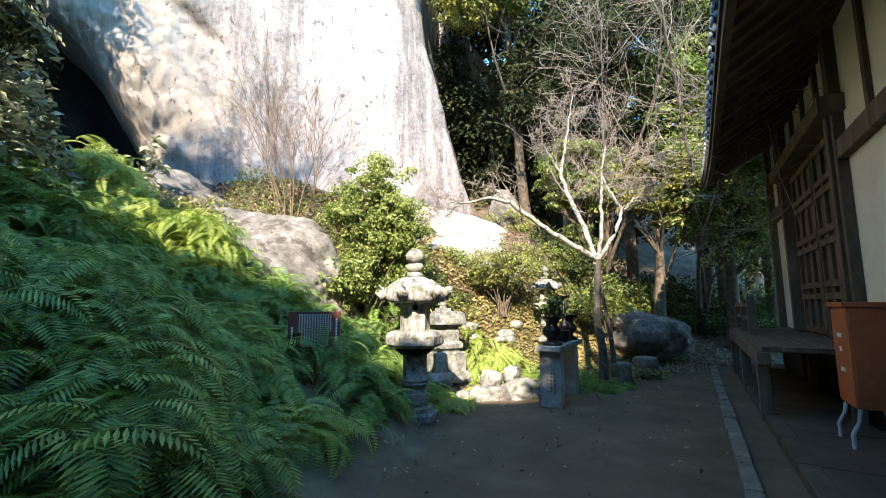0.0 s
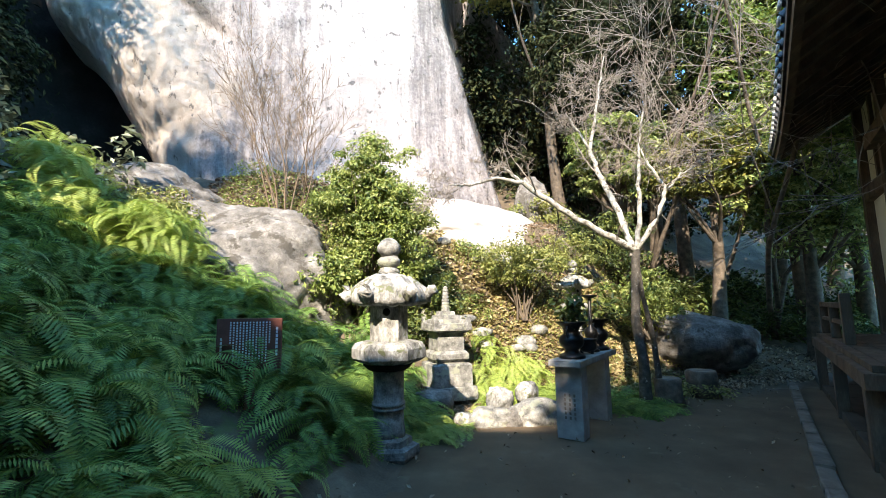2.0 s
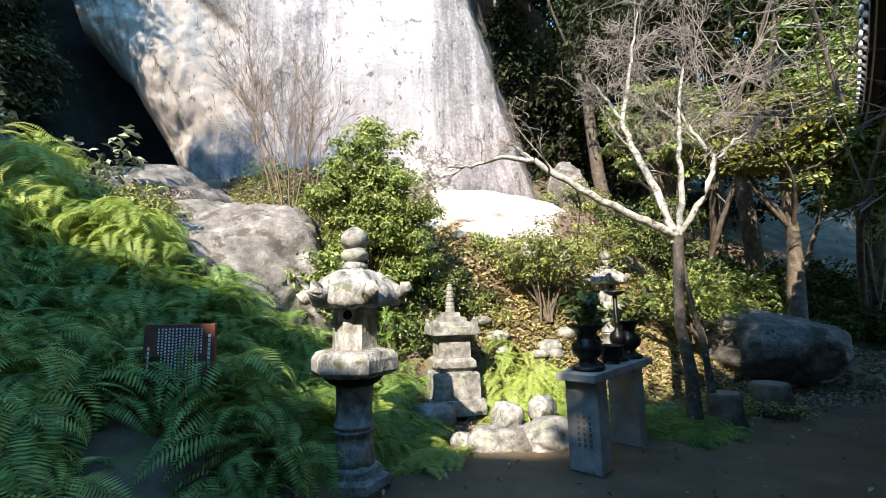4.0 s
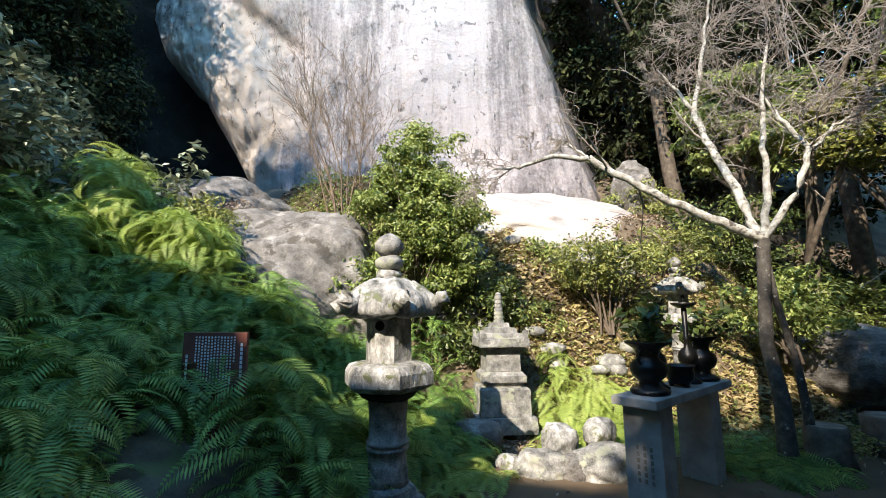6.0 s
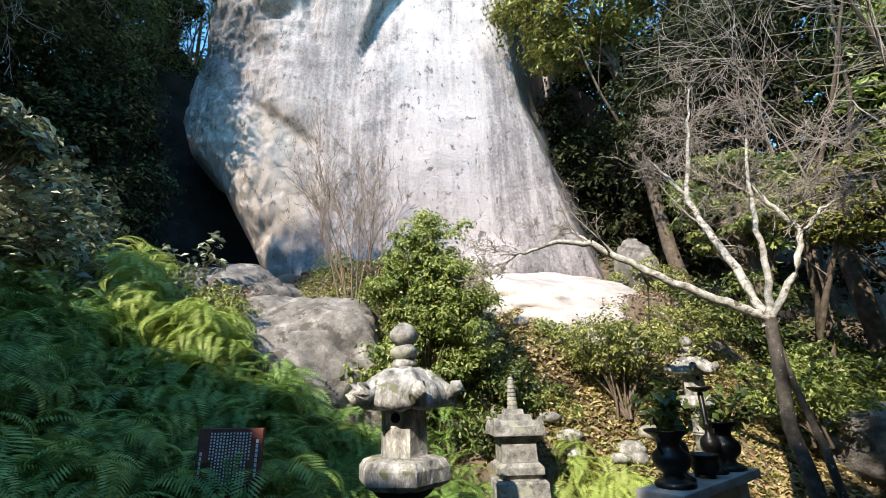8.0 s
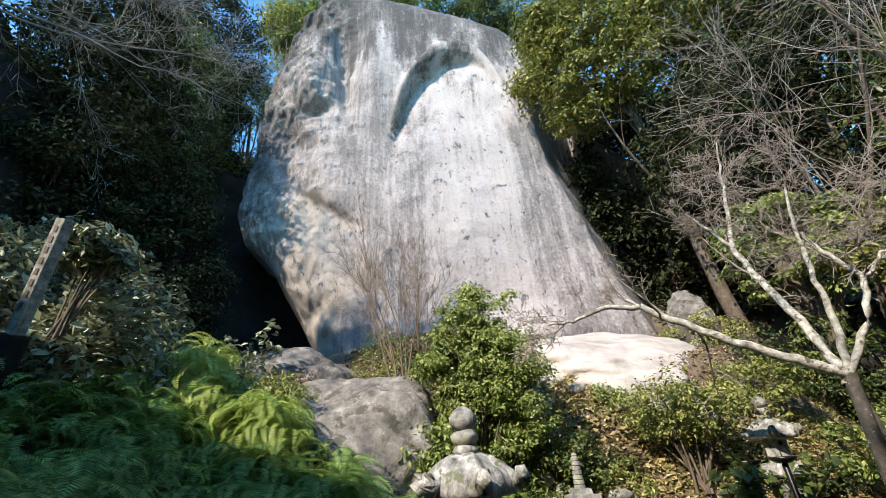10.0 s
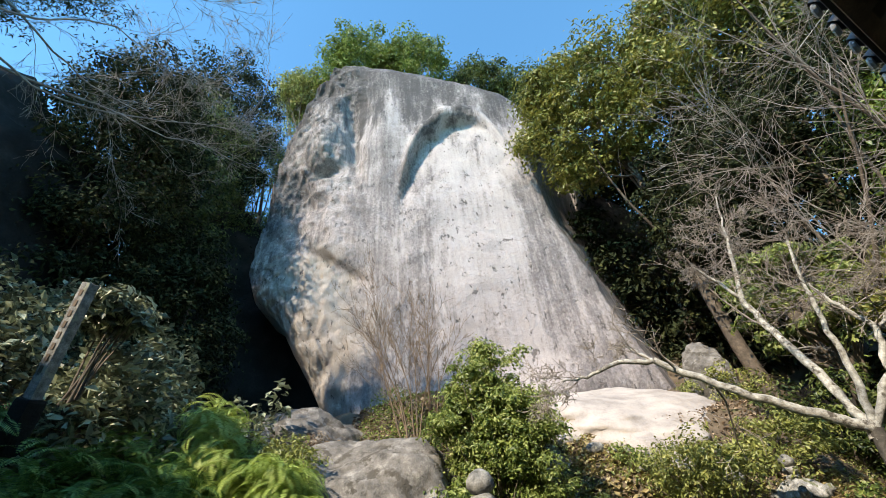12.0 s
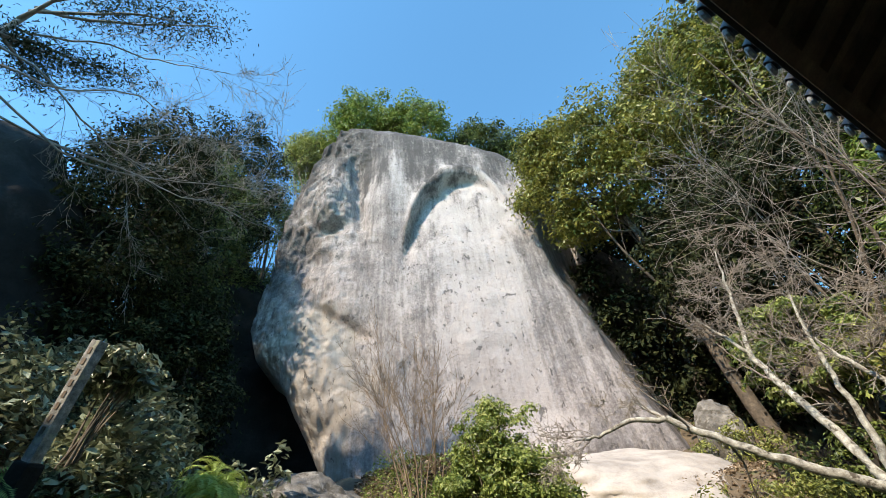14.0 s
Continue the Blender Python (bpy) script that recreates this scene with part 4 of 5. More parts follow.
inc.matrix_basis = TABLE @ pose(0.04, -0.02, 0.80) @ Matrix.Scale(1.15, 4)
part("body", lathe([(0.0, 0.012), (0.06, 0.02), (0.09, 0.05), (0.095, 0.10), (0.085, 0.12), (0.10, 0.14), (0.10, 0.15), (0.08, 0.145), (0.075, 0.1), (0, 0.09)], 24), BRONZE, inc, smooth=True)
for k in range(3):
    a = k * 2.094
    part("foot", lathe([(0.0, 0.0), (0.016, 0.0), (0.02, 0.035), (0, 0.04)], 10), BRONZE, inc, at=(0.06 * math.cos(a), 0.06 * math.sin(a), 0))

# ---------------------------------------------------------------- sign


def sign():
    s = thing("sign_board", (-1.36, 4.6, 0.25), "red-brown wooden notice board with white columns of writing", "sign", turn=9)
    part("post", box(-0.035, 0.035, -0.02, 0.04, -0.1, 0.70, 0.006), SIGN_RED, s)
    board = part("board", box(-0.265, 0.265, -0.045, -0.02, 0.64, 1.05, 0.006), SIGN_RED, s)
    rng = np.random.default_rng(12)
    for i in range(13):
        x = -0.15 + 0.0265 * i
        z = 1.025
        end = 0.70 if i not in (0, 12) else 0.86
        while z > end:
            h = rng.uniform(0.012, 0.018)
            part("character", box(x - 0.0065, x + 0.0055, -0.0475, -0.0452, z - h, z - 0.003, 0), INK_WHITE, board)
            z -= h + 0.006
    for i in range(8):
        part("character", box(0.218, 0.236, -0.0485, -0.0452, 0.955 - 0.03 * i, 0.978 - 0.03 * i, 0), INK_WHITE, board)
    for i in range(6):
        part("character", box(-0.232, -0.216, -0.0485, -0.0452, 0.87 - 0.03 * i, 0.893 - 0.03 * i, 0), INK_WHITE, board)


sign()

# ---------------------------------------------------------------- stumps and the leaning grave post


def stump(at, r, h, label, seed, turn=0):
    s = thing("tree_stump", at, label, "stump", turn=turn)
    bm = lathe([(0.0, 0), (r * 1.15, 0), (r * 1.02, h * 0.3), (r, h * 0.7), (r * 0.98, h - 0.012), (r * 0.93, h), (0, h)], 26)
    part("bark", rough_up(bm, 0.02, 7, seed), BARK, s, smooth=True)
    part("cut_face", lathe([(0.0, h + 0.001), (r * 0.9, h - 0.002), (r * 0.88, h + 0.012), (0, h + 0.012)], 26), GREY_WOOD, s, "grey cut wood")


stump((3.03, 7.5, 0.0), 0.17, 0.34, "short bark-covered log standing as a stool", 4.0)
stump((3.72, 8.05, 0.0), 0.21, 0.36, "dark stump hollowed at its side", 9.0)

gp = thing("grave_post", (-4.42, 3.5, 2.35), "leaning weathered grey post carved with worn characters", "post")
gp.matrix_basis = pose(-4.5, 3.5, 2.98, 8, 16, 20)
part("shaft", rough_up(box(-0.062, 0.062, -0.06, 0.06, 0.15, 1.42, 0.012), 0.006, 6), GRANITE, gp)
part("foot", rough_up(box(-0.11, 0.11, -0.10, 0.10, -0.9, 0.17, 0.04), 0.03, 5), SHADE_DARK_ROCK, gp)
for i in range(8):
    part("character", box(-0.022, 0.022, -0.0675, -0.0635, 0.42 + 0.12 * i, 0.49 + 0.12 * i, 0), OLD_WOOD, gp)

# ---------------------------------------------------------------- ferns


def frond_template(pairs, bend, seed, length=1.0, width=0.2):
    """A feathered frond along x, arching up and over."""
    rng = np.random.default_rng(seed)
    s = np.linspace(0.1, 1, pairs)
    ang = 0.75 - bend * s
    dx = np.cos(ang) / pairs * length
    dz = np.sin(ang) / pairs * length
    p = np.stack([np.cumsum(dx), np.zeros(pairs), np.cumsum(dz)], 1)
    V = []
    for i in range(pairs):
        prof = math.sin(math.pi * (0.12 + 0.86 * s[i]) ** 0.8) ** 0.8
        for side in (-1, 1):
            L = width * prof * rng.uniform(0.9, 1.08)
            w = 0.80 * length / pairs
            fwd = np.array([math.cos(ang[i]), 0, math.sin(ang[i])])
            out = np.array([0.30 * fwd[0], side * 0.95, 0.30 * fwd[2] - 0.22])
            a = p[i]
            b = a + out * L
            m = (a + b) / 2 + np.array([0, 0, 0.03 * L])
            V += [a, m + fwd * w * 0.55, b, m - fwd * w * 0.45]
    t = Tubes()
    t.add(p, np.linspace(0.006, 0.002, pairs), 4)
    return np.array(V), p


TEMPLATES = [frond_template(24, 2.4, 1, 1, 0.23), frond_template(23, 2.8, 2, 1, 0.22), frond_template(24, 2.1, 3, 1, 0.21), frond_template(22, 3.1, 4, 1, 0.24)]


def ferns(name, spots, lengths, yaws, tilts, mat, label, rng):
    V = []
    for k, (T, _) in enumerate(TEMPLATES):
        sel = np.arange(len(spots)) % len(TEMPLATES) == k
        P, L, A, B = spots[sel], lengths[sel], yaws[sel], tilts[sel]
        roll = rng.normal(0, 0.25, len(P))
        x, y, z = T[None, :, 0] * L[:, None], T[None, :, 1] * L[:, None], T[None, :, 2] * L[:, None]
        y, z = y * np.cos(roll)[:, None] - z * np.sin(roll)[:, None], y * np.sin(roll)[:, None] + z * np.cos(roll)[:, None]
        x, z = x * np.cos(B)[:, None] - z * np.sin(B)[:, None], x * np.sin(B)[:, None] + z * np.cos(B)[:, None]
        x, y = x * np.cos(A)[:, None] - y * np.sin(A)[:, None], x * np.sin(A)[:, None] + y * np.cos(A)[:, None]
        V.append((np.stack([x, y, z], -1) + P[:, None]).reshape(-1, 3))
    V = np.concatenate(V)
    ob = put(name, fast_mesh(name, V, np.arange(len(V)).reshape(-1, 4)), mat)
    return tagged(ob, label, "ferns", kind="stuff")


def scatter(n, x0, x1, y0, y1, keep, rng):
    x, y = rng.uniform(x0, x1, 4 * n), rng.uniform(y0, y1, 4 * n)
    ok = keep(x, y)
    return x[ok][:n], y[ok][:n]


rf = np.random.default_rng(21)


def bank(x, y):
    e = -0.42 + 0.12 * np.clip(y - 3, -6, 3.5) - 0.65 * np.clip((5.3 - y) / 2, 0, 1) - 0.22 * np.clip(1.4 - np.abs(y - 5.2), 0, 1)
    sign_gap = (np.hypot(x + 1.3, y - 4.4) > 0.3) & ~((np.abs(x + 1.28 - 0.3 * (4.4 - y)) < 0.34) & (y < 4.65) & (y > 3.85))
    return (x < e) & (y > -0.4 + 0.0 * x) & (x > -5.0) & (y < 6.7 + 0.15 * np.sin(x * 3)) & sign_gap & (np.hypot((x + 3.9) / 1.3, (y - 7.05) / 0.85) > 1) & (np.hypot(x + 0.34, y - 5.26) > 0.24)


def fern_bank(n, lift0, lift1, len0, len1, mat, keep, label, name="fern_bed", x0=-5.0, x1=0.2, y0=-0.4, y1=6.8, toward=-1.0, wide=1.7, tilt=0.1):
    x, y = scatter(n, x0, x1, y0, y1, keep, rf)
    m = len(x)
    hump = 0.24 * np.sin(x * 2.3 + 1.0) * np.cos(y * 2.1) + 0.13 * np.sin(x * 5.1 + y * 4.3)
    near_edge = np.clip((-0.42 - x) / 0.6, 0.15, 1)
    dip = 0.48 * np.exp(-((x + 1.08) / 0.6) ** 2 - ((y - 3.85) / 0.75) ** 2)
    z = ground_height(x, y) + np.maximum((rf.uniform(lift0, lift1, m) + hump * 0.8) * near_edge - dip, 0.02)
    return ferns(name, np.stack([x, y, z], 1), rf.uniform(len0, len1, m), rf.normal(toward, wide, m), rf.normal(tilt, 0.22, m), mat, label, rf)


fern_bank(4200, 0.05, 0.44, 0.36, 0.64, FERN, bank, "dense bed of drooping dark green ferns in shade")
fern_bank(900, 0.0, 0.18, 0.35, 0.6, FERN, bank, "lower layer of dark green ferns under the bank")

# patch of sun on the bank, done with the lit fern colour
fern_bank(90, 0.20, 0.42, 0.4, 0.6, FERN_LIT, lambda x, y: (np.hypot((x + 1.35) / 0.75, (y - 3.75) / 0.4) < 1) & bank(x, y), "fronds in front of the notice board, sun dapple put into their lighter green", "sunlit_ferns", -2.2, -0.5, 3.2, 4.3, -1.2, 1.4)


def lit_bed(x, y):
    return (y > 6.75 + 0.4 * np.clip(x, 0, 9)) & (np.hypot(x - 0.0, y - 7.28) > 0.5) & (y < 8.5)


fern_bank(520, 0.05, 0.32, 0.3, 0.55, FERN_LIT, lit_bed, "ferns behind the edging stones, sunlight put into their bright yellow-green", "sunlit_ferns", 0.45, 1.75, 6.7, 8.1, -1.4, 1.3)
fern_bank(60, 0.02, 0.1, 0.3, 0.5, FERN_LIT, lambda x, y: np.hypot(x - 0.02, y - 5.95) < 0.36, "fern clump beside the lantern, sunlight put into its bright colour", "sunlit_ferns", -0.4, 0.45, 5.6, 6.4, -1.2, 1.6)
fern_bank(150, 0.05, 0.25, 0.3, 0.55, FERN_LIT, lambda x, y: np.hypot((x + 1.1) / 0.8, (y - 6.3) / 0.45) < 1, "ferns behind the lantern, sunlight put into their colour", "sunlit_ferns", -2.0, 0.0, 5.8, 6.9, -0.9, 1.5)
fern_bank(700, 0.4, 0.95, 0.35, 0.6, FERN_LIT, lambda x, y: np.hypot((x + 3.9) / 1.1, (y - 5.8) / 0.5) < 1, "arching ferns at the top of the bank, sunlight put into their pale colour", "sunlit_ferns", -5.2, -2.6, 5.2, 6.5, -0.9, 1.5)
fern_bank(120, 0.3, 0.55, 0.4, 0.65, FERN_LIT, lambda x, y: np.hypot((x + 5.2) / 0.8, (y - 6.9) / 0.4) < 1, "fern clump under the great rock", "fern_clump", -6.2, -4.2, 6.3, 7.5, -0.9, 1.5)
fern_bank(190, 0.06, 0.34, 0.35, 0.6, FERN, lambda x, y: np.hypot((x - 2.45) / 0.5, (y - 7.35) / 0.4) < 1, "shaded ferns beside the offering table", "fern_clump", 1.8, 3.1, 6.9, 7.9, -1.4, 1.2)

fern_bank(240, 0.02, 0.2, 0.3, 0.55, FERN, lambda x, y: (np.hypot((x + 0.75) / 0.75, (y - 6.9) / 0.8) < 1) & (np.hypot(x, y - 7.28) > 0.5), "ferns round the foot of the stupa", "fern_clump", -1.6, 0.2, 6.0, 7.8, -1.0, 1.6)
fern_bank(70, 0.02, 0.12, 0.3, 0.5, FERN, lambda x, y: np.hypot((x + 0.55) / 0.4, (y - 5.95) / 0.3) < 1, "ferns beside the lantern", "fern_clump", -0.8, 0.4, 5.5, 6.3, -1.0, 1.6)

# ---------------------------------------------------------------- shrubs and trees


def leafy(name, at, spec, size, mat, label, seed, stems=9, category="shrub", up=0.5, stem_mat=None, kind=""):
    """A shrub of thin stems with leaf clumps."""
    rng = np.random.default_rng(seed)
    top = thing(name, at, label, category, kind=kind)
    t = Tubes()
    pts, ways = [], []
    for centre, radii, nc, nl, cr in spec:
        c, p, way = clumps(centre, radii, nc, nl, cr, rng, 0.3, 0.7, 0.3)
        pts.append(p)
        ways.append(way)
        for i in rng.choice(len(c), min(stems, len(c)), replace=False):
            q = np.linspace(0, 1, 6)[:, None]
            a = np.array([rng.normal(0, 0.05), rng.normal(0, 0.05), -0.05])
            m = np.array([c[i][0] * 0.35, c[i][1] * 0.35, c[i][2] * 0.6])
            t.add((1 - q) ** 2 * a + 2 * q * (1 - q) * m + q ** 2 * c[i], np.linspace(0.022, 0.005, 6), 5)
    put("stem", t.mesh("stem"), stem_mat or BARK, top)
    v, q = leaves(np.concatenate(pts), size, rng, up, 0.48, facing=np.concatenate(ways))
    put("foliage", fast_mesh("foliage", v, q), mat, top)
    return top


leafy("evergreen_bush", (-1.25, 7.55, 1.2), [((0.0, 0, 1.75), (0.72, 0.55, 1.0), 200, 120, 0.11), ((0.1, -0.1, 0.75), (0.85, 0.5, 0.5), 90, 100, 0.11), ((0.38, 0, 1.45), (0.62, 0.45, 0.75), 100, 110, 0.11)], 0.062, LEAF_BUSH, "rounded glossy green bush in front of the great rock", 51, 16)
leafy("low_shrub", (-1.75, 7.2, 1.0), [((0, 0, 0.6), (0.55, 0.4, 0.45), 60, 60, 0.12)], 0.075, LEAF_BUSH, "low dense evergreen shrub beside the boulder", 52)
leafy("low_shrub", (-0.45, 8.0, 0.9), [((0, 0, 0.55), (0.75, 0.4, 0.45), 70, 60, 0.12)], 0.075, LEAF_WOOD, "low dark shrub behind the lantern", 53)
leafy("yellow_shrub", (1.18, 8.55, 1.15), [((0, 0, 0.85), (0.85, 0.6, 0.38), 110, 60, 0.11)], 0.06, LEAF_YELLOW, "small yellow-green shrub on the dry slope", 54, 14)
leafy("yellow_shrub", (0.2, 9.1, 1.9), [((0, 0, 0.35), (0.35, 0.3, 0.3), 30, 50, 0.1)], 0.06, LEAF_BUSH, "small leafy plant on the tumbled wall", 55)
leafy("yellow_shrub", (2.1, 9.6, 1.9), [((0, 0, 0.4), (0.8, 0.5, 0.4), 60, 50, 0.12)], 0.06, LEAF_YELLOW, "dry yellowish shrub on the slope", 56)
leafy("low_shrub", (3.3, 9.0, 0.8), [((0, 0, 0.6), (0.65, 0.5, 0.5), 60, 60, 0.12)], 0.075, LEAF_BUSH, "green shrub behind the pale tree", 57)
leafy("brown_shrub", (-4.6, 7.35, 2.2), [((0, 0, 0.55), (0.9, 0.5, 0.35), 60, 60, 0.13)], 0.05, DEAD_LEAF, "dry brown shrub above the boulder", 58, 30, stem_mat=RUST_TWIG)
leafy("brown_shrub", (-3.75, 6.15, 1.8), [((0, 0, 0.75), (0.55, 0.4, 0.35), 50, 60, 0.12)], 0.06, LEAF_YELLOW, "yellow-green bush at the top of the fern bank", 59)

leafy("low_shrub", (-4.75, 3.85, 2.9), [((0.1, 0.1, 1.35), (0.55, 0.4, 0.22), 40, 60, 0.11)], 0.13, LEAF_SCRUB, "pale drooping leaves behind the leaning post", 160)


def bare_shrub():
    rng = np.random.default_rng(77)
    top = thing("bare_shrub", (-3.1, 8.5, 2.5), "leafless tan shrub with many upright twigs", "shrub")
    t = Tubes()
    for _ in range(9):
        line = wander((rng.normal(0, 0.08), rng.normal(0, 0.05), -0.1), (rng.normal(0, 0.28), rng.normal(0, 0.15), 1), rng.uniform(2.2, 3.3), 9, 0.07, rng, 0.03)
        stem = Tubes()
        stem.add(line, np.linspace(0.019, 0.004, 10), 6)
        put("stem", stem.mesh("stem"), RUST_TWIG, top)
        twigs(t, line, 0.011, 3, rng, 0.38, 5, 0.5, 0.06, 0.1, 0.3)
    put("twig_crown", t.mesh("twig_crown"), RUST_TWIG, top)


bare_shrub()
leafy("low_shrub", (-0.75, 7.75, 0.55), [((0, 0, 0.4), (0.6, 0.35, 0.35), 60, 55, 0.11)], 0.07, LEAF_WOOD, "dark low shrub behind the stupa", 151)
leafy("low_shrub", (0.15, 8.35, 0.9), [((0, 0, 0.35), (0.5, 0.3, 0.28), 45, 50, 0.1)], 0.06, LEAF_BUSH, "low green plant on the slope behind the stupa", 152)
leafy("low_shrub", (1.75, 11.45, 2.9), [((0, 0, 0.45), (0.9, 0.4, 0.45), 60, 50, 0.13)], 0.07, LEAF_YELLOW, "yellowish shrub at the foot of the outcrop", 153)
leafy("low_shrub", (3.0, 10.6, 1.9), [((0, 0, 0.7), (1.0, 0.5, 0.7), 90, 50, 0.14)], 0.08, LEAF_WOOD, "dark shrub in front of the outcrop", 154)


def lichen_tree():
    rng = np.random.default_rng(15)
    base = np.array([2.8, 7.42, 0.25])
    top = thing("lichen_tree", base, "bare tree with pale lichen-covered forked limbs", "tree")
    trunk, small = Tubes(), Tubes()
    fork = np.array([2.70, 7.41, 2.12])

    def limb(points, r0, r1, mat_tubes=trunk, count=7, depth=3):
        r0, r1 = 0.78 * r0, 0.78 * r1
        p = np.array(points, float) - base
        k = np.linspace(0, len(p) - 1, 4 * len(p))
        line = np.stack([np.interp(k, np.arange(len(p)), p[:, j]) for j in range(3)], 1)
        line[1:-1] = (line[:-2] + 2 * line[1:-1] + line[2:]) / 4
        line += rng.normal(0, 0.008, line.shape)
        one = Tubes()
        one.add(line, np.linspace(r0, r1, len(line)), 9)
        put("limb", one.mesh("limb"), LICHEN_BARK, top, "pale lichen-crusted limb")
        twigs(small, line, r1 * 1.1, depth, rng, 0.75, count, 0.5, 0.02, 0.2, 0.45)

    stem = Tubes()
    p = np.array([[2.68, 7.36, 0.05], [2.69, 7.38, 0.6], [2.62, 7.38, 1.1], [2.66, 7.4, 1.6], fork]) - base
    stem.add(p, [0.085, 0.066, 0.06, 0.058, 0.06], 10)
    put("trunk", stem.mesh("trunk"), GREY_BARK, top, "dark rough bark with lichen patches")
    second = Tubes()
    second.add(np.array([[2.92, 7.50, 0.1], [2.90, 7.48, 0.5], [2.86, 7.46, 0.95], [2.76, 7.44, 1.45], [2.72, 7.42, 1.85], [2.72, 7.41, 2.06]]) - base, [0.05, 0.04, 0.034, 0.03, 0.028, 0.02], 9)
    put("second_stem", second.mesh("second_stem"), GREY_BARK, top, "dark stem twisted beside the trunk")
    limb([fork, (2.35, 7.3, 2.28), (1.75, 7.15, 2.62), (1.11, 6.99, 3.05)], 0.07, 0.045, count=4)
    limb([(1.11, 6.99, 3.05), (0.75, 6.9, 3.1), (0.4, 6.8, 2.98), (0.12, 6.75, 3.0)], 0.042, 0.012, count=8)
    limb([(1.11, 6.99, 3.05), (0.95, 7.1, 3.25), (0.8, 7.2, 3.4)], 0.035, 0.012, count=7)
    limb([fork + [-0.02, 0, -0.1], (2.6, 7.75, 2.75), (2.45, 8.2, 3.5), (2.38, 8.35, 3.95)], 0.065, 0.045, count=4)
    limb([(2.38, 8.35, 3.95), (2.5, 8.4, 4.5), (2.6, 8.45, 5.0), (2.75, 8.5, 5.7)], 0.04, 0.014, count=9)
    limb([(2.38, 8.35, 3.95), (2.2, 8.35, 4.3), (2.0, 8.3, 4.6)], 0.035, 0.012, count=9)
    limb([fork, (2.80, 7.4, 2.7), (2.80, 7.38, 3.2), (2.83, 7.38, 3.65), (2.95, 7.4, 4.2)], 0.05, 0.014, count=10)
    limb([fork, (3.0, 7.38, 2.5), (3.17, 7.38, 2.95), (2.98, 7.42, 3.3), (2.88, 7.45, 3.6)], 0.05, 0.02, count=7)
    limb([(3.17, 7.38, 2.95), (3.4, 7.4, 3.2), (3.7, 7.4, 3.35)], 0.025, 0.01, count=8)
    put("twig_crown", small.mesh("twig_crown"), TWIG, top)


lichen_tree()


def bare_tree(base, height, seed, label, lean=(0, 0), r=0.06, count=7, mat=TWIG, name="bare_tree", spread=0.75):
    rng = np.random.default_rng(seed)
    top = thing(name, base, label, "tree")
    fine = Tubes()
    for k in range(3):
        t = Tubes()
        line = wander((0, 0, -0.1), (lean[0] + rng.normal(0, 0.2), lean[1] + rng.normal(0, 0.2), 1), height * rng.uniform(0.75, 1.0), 12, 0.09, rng, 0.03)
        t.add(line, np.linspace(r, 0.012, 13), 8)
        put("stem", t.mesh("stem"), BARK, top)
        twigs(fine, line, r * 0.5, 3, rng, spread, count, 0.46, 0.03, 0.13, 0.3, 0.0042)
    put("twig_crown", fine.mesh("twig_crown"), mat, top)


bare_tree((4.4, 11.6, ground_z(4.4, 11.6)), 9.0, 61, "leafless grey tree with a haze of fine twigs", (0.05, -0.05))
bare_tree((6.8, 11.4, ground_z(6.8, 11.4)), 10.5, 62, "leafless grey tree against the sky", (-0.1, -0.1))

WOODS = (
    # base, crown centre, radii, clumps, leaf mat, leaf size
    ((2.9, 14.0), (1.55, 12.7, 13.0), (2.3, 1.6, 2.9), 190, LEAF_OLIVE, 0.16),
    ((5.6, 14.5), (5.9, 13.6, 14.2), (3.0, 2.6, 4.0), 220, LEAF_OLIVE, 0.18),
    ((8.6, 14.0), (8.6, 13.4, 14.5), (3.2, 2.8, 4.5), 190, LEAF_WOOD, 0.19),
    # these two get the dark leaf in place of the wood's shade
    ((3.9, 13.2), (3.9, 12.9, 8.2), (2.1, 1.6, 2.6), 150, LEAF_SHADE_DARK, 0.14),
    ((5.6, 12.6), (5.6, 12.4, 8.5), (2.4, 1.8, 2.8), 150, LEAF_SHADE_DARK, 0.14),
    ((7.9, 12.0), (7.9, 11.8, 7.2), (2.2, 1.8, 2.6), 140, LEAF_BRIGHT, 0.14),
    ((3.6, 10.9), (3.5, 10.7, 4.6), (1.0, 0.8, 1.0), 80, LEAF_BUSH, 0.10),
    ((5.4, 10.8), (5.4, 10.6, 4.2), (1.5, 1.0, 0.8), 80, LEAF_OLIVE, 0.11),
    ((7.2, 10.8), (7.2, 10.7, 4.2), (1.8, 1.0, 1.9), 150, LEAF_BUSH, 0.12),
    ((9.6, 12.6), (9.2, 12.2, 5.2), (2.4, 1.6, 3.4), 150, LEAF_BUSH, 0.14),
    ((11.5, 16.0), (11.5, 15.0, 9.0), (3.4, 2.6, 6.5), 190, LEAF_WOOD, 0.2),
    ((6.6, 17.0), (6.6, 16.5, 9.5), (4.0, 2.4, 6.0), 190, LEAF_SHADE_DARK, 0.22),
    ((2.0, 17.2), (2.2, 16.8, 8.5), (3.2, 2.2, 5.5), 170, LEAF_SHADE_DARK, 0.22),
)
for i, (b, c, r, n, m, s) in enumerate(WOODS):
    word = "olive-green" if m is LEAF_OLIVE else "dark" if m is LEAF_SHADE_DARK else "bright green" if m in (LEAF_BRIGHT, LEAF_BUSH) else "deep green"
    tree("evergreen_tree", (*b, ground_z(*b) - 0.1), c, r, f"{word} broadleaf evergreen tree in the hillside wood", n, 130, 0.12 * (r[0] + r[2]) * 0.6, s, m, 200 + i, trunk_r=0.16 + 0.01 * r[2], category="tree", group="hillside wood")


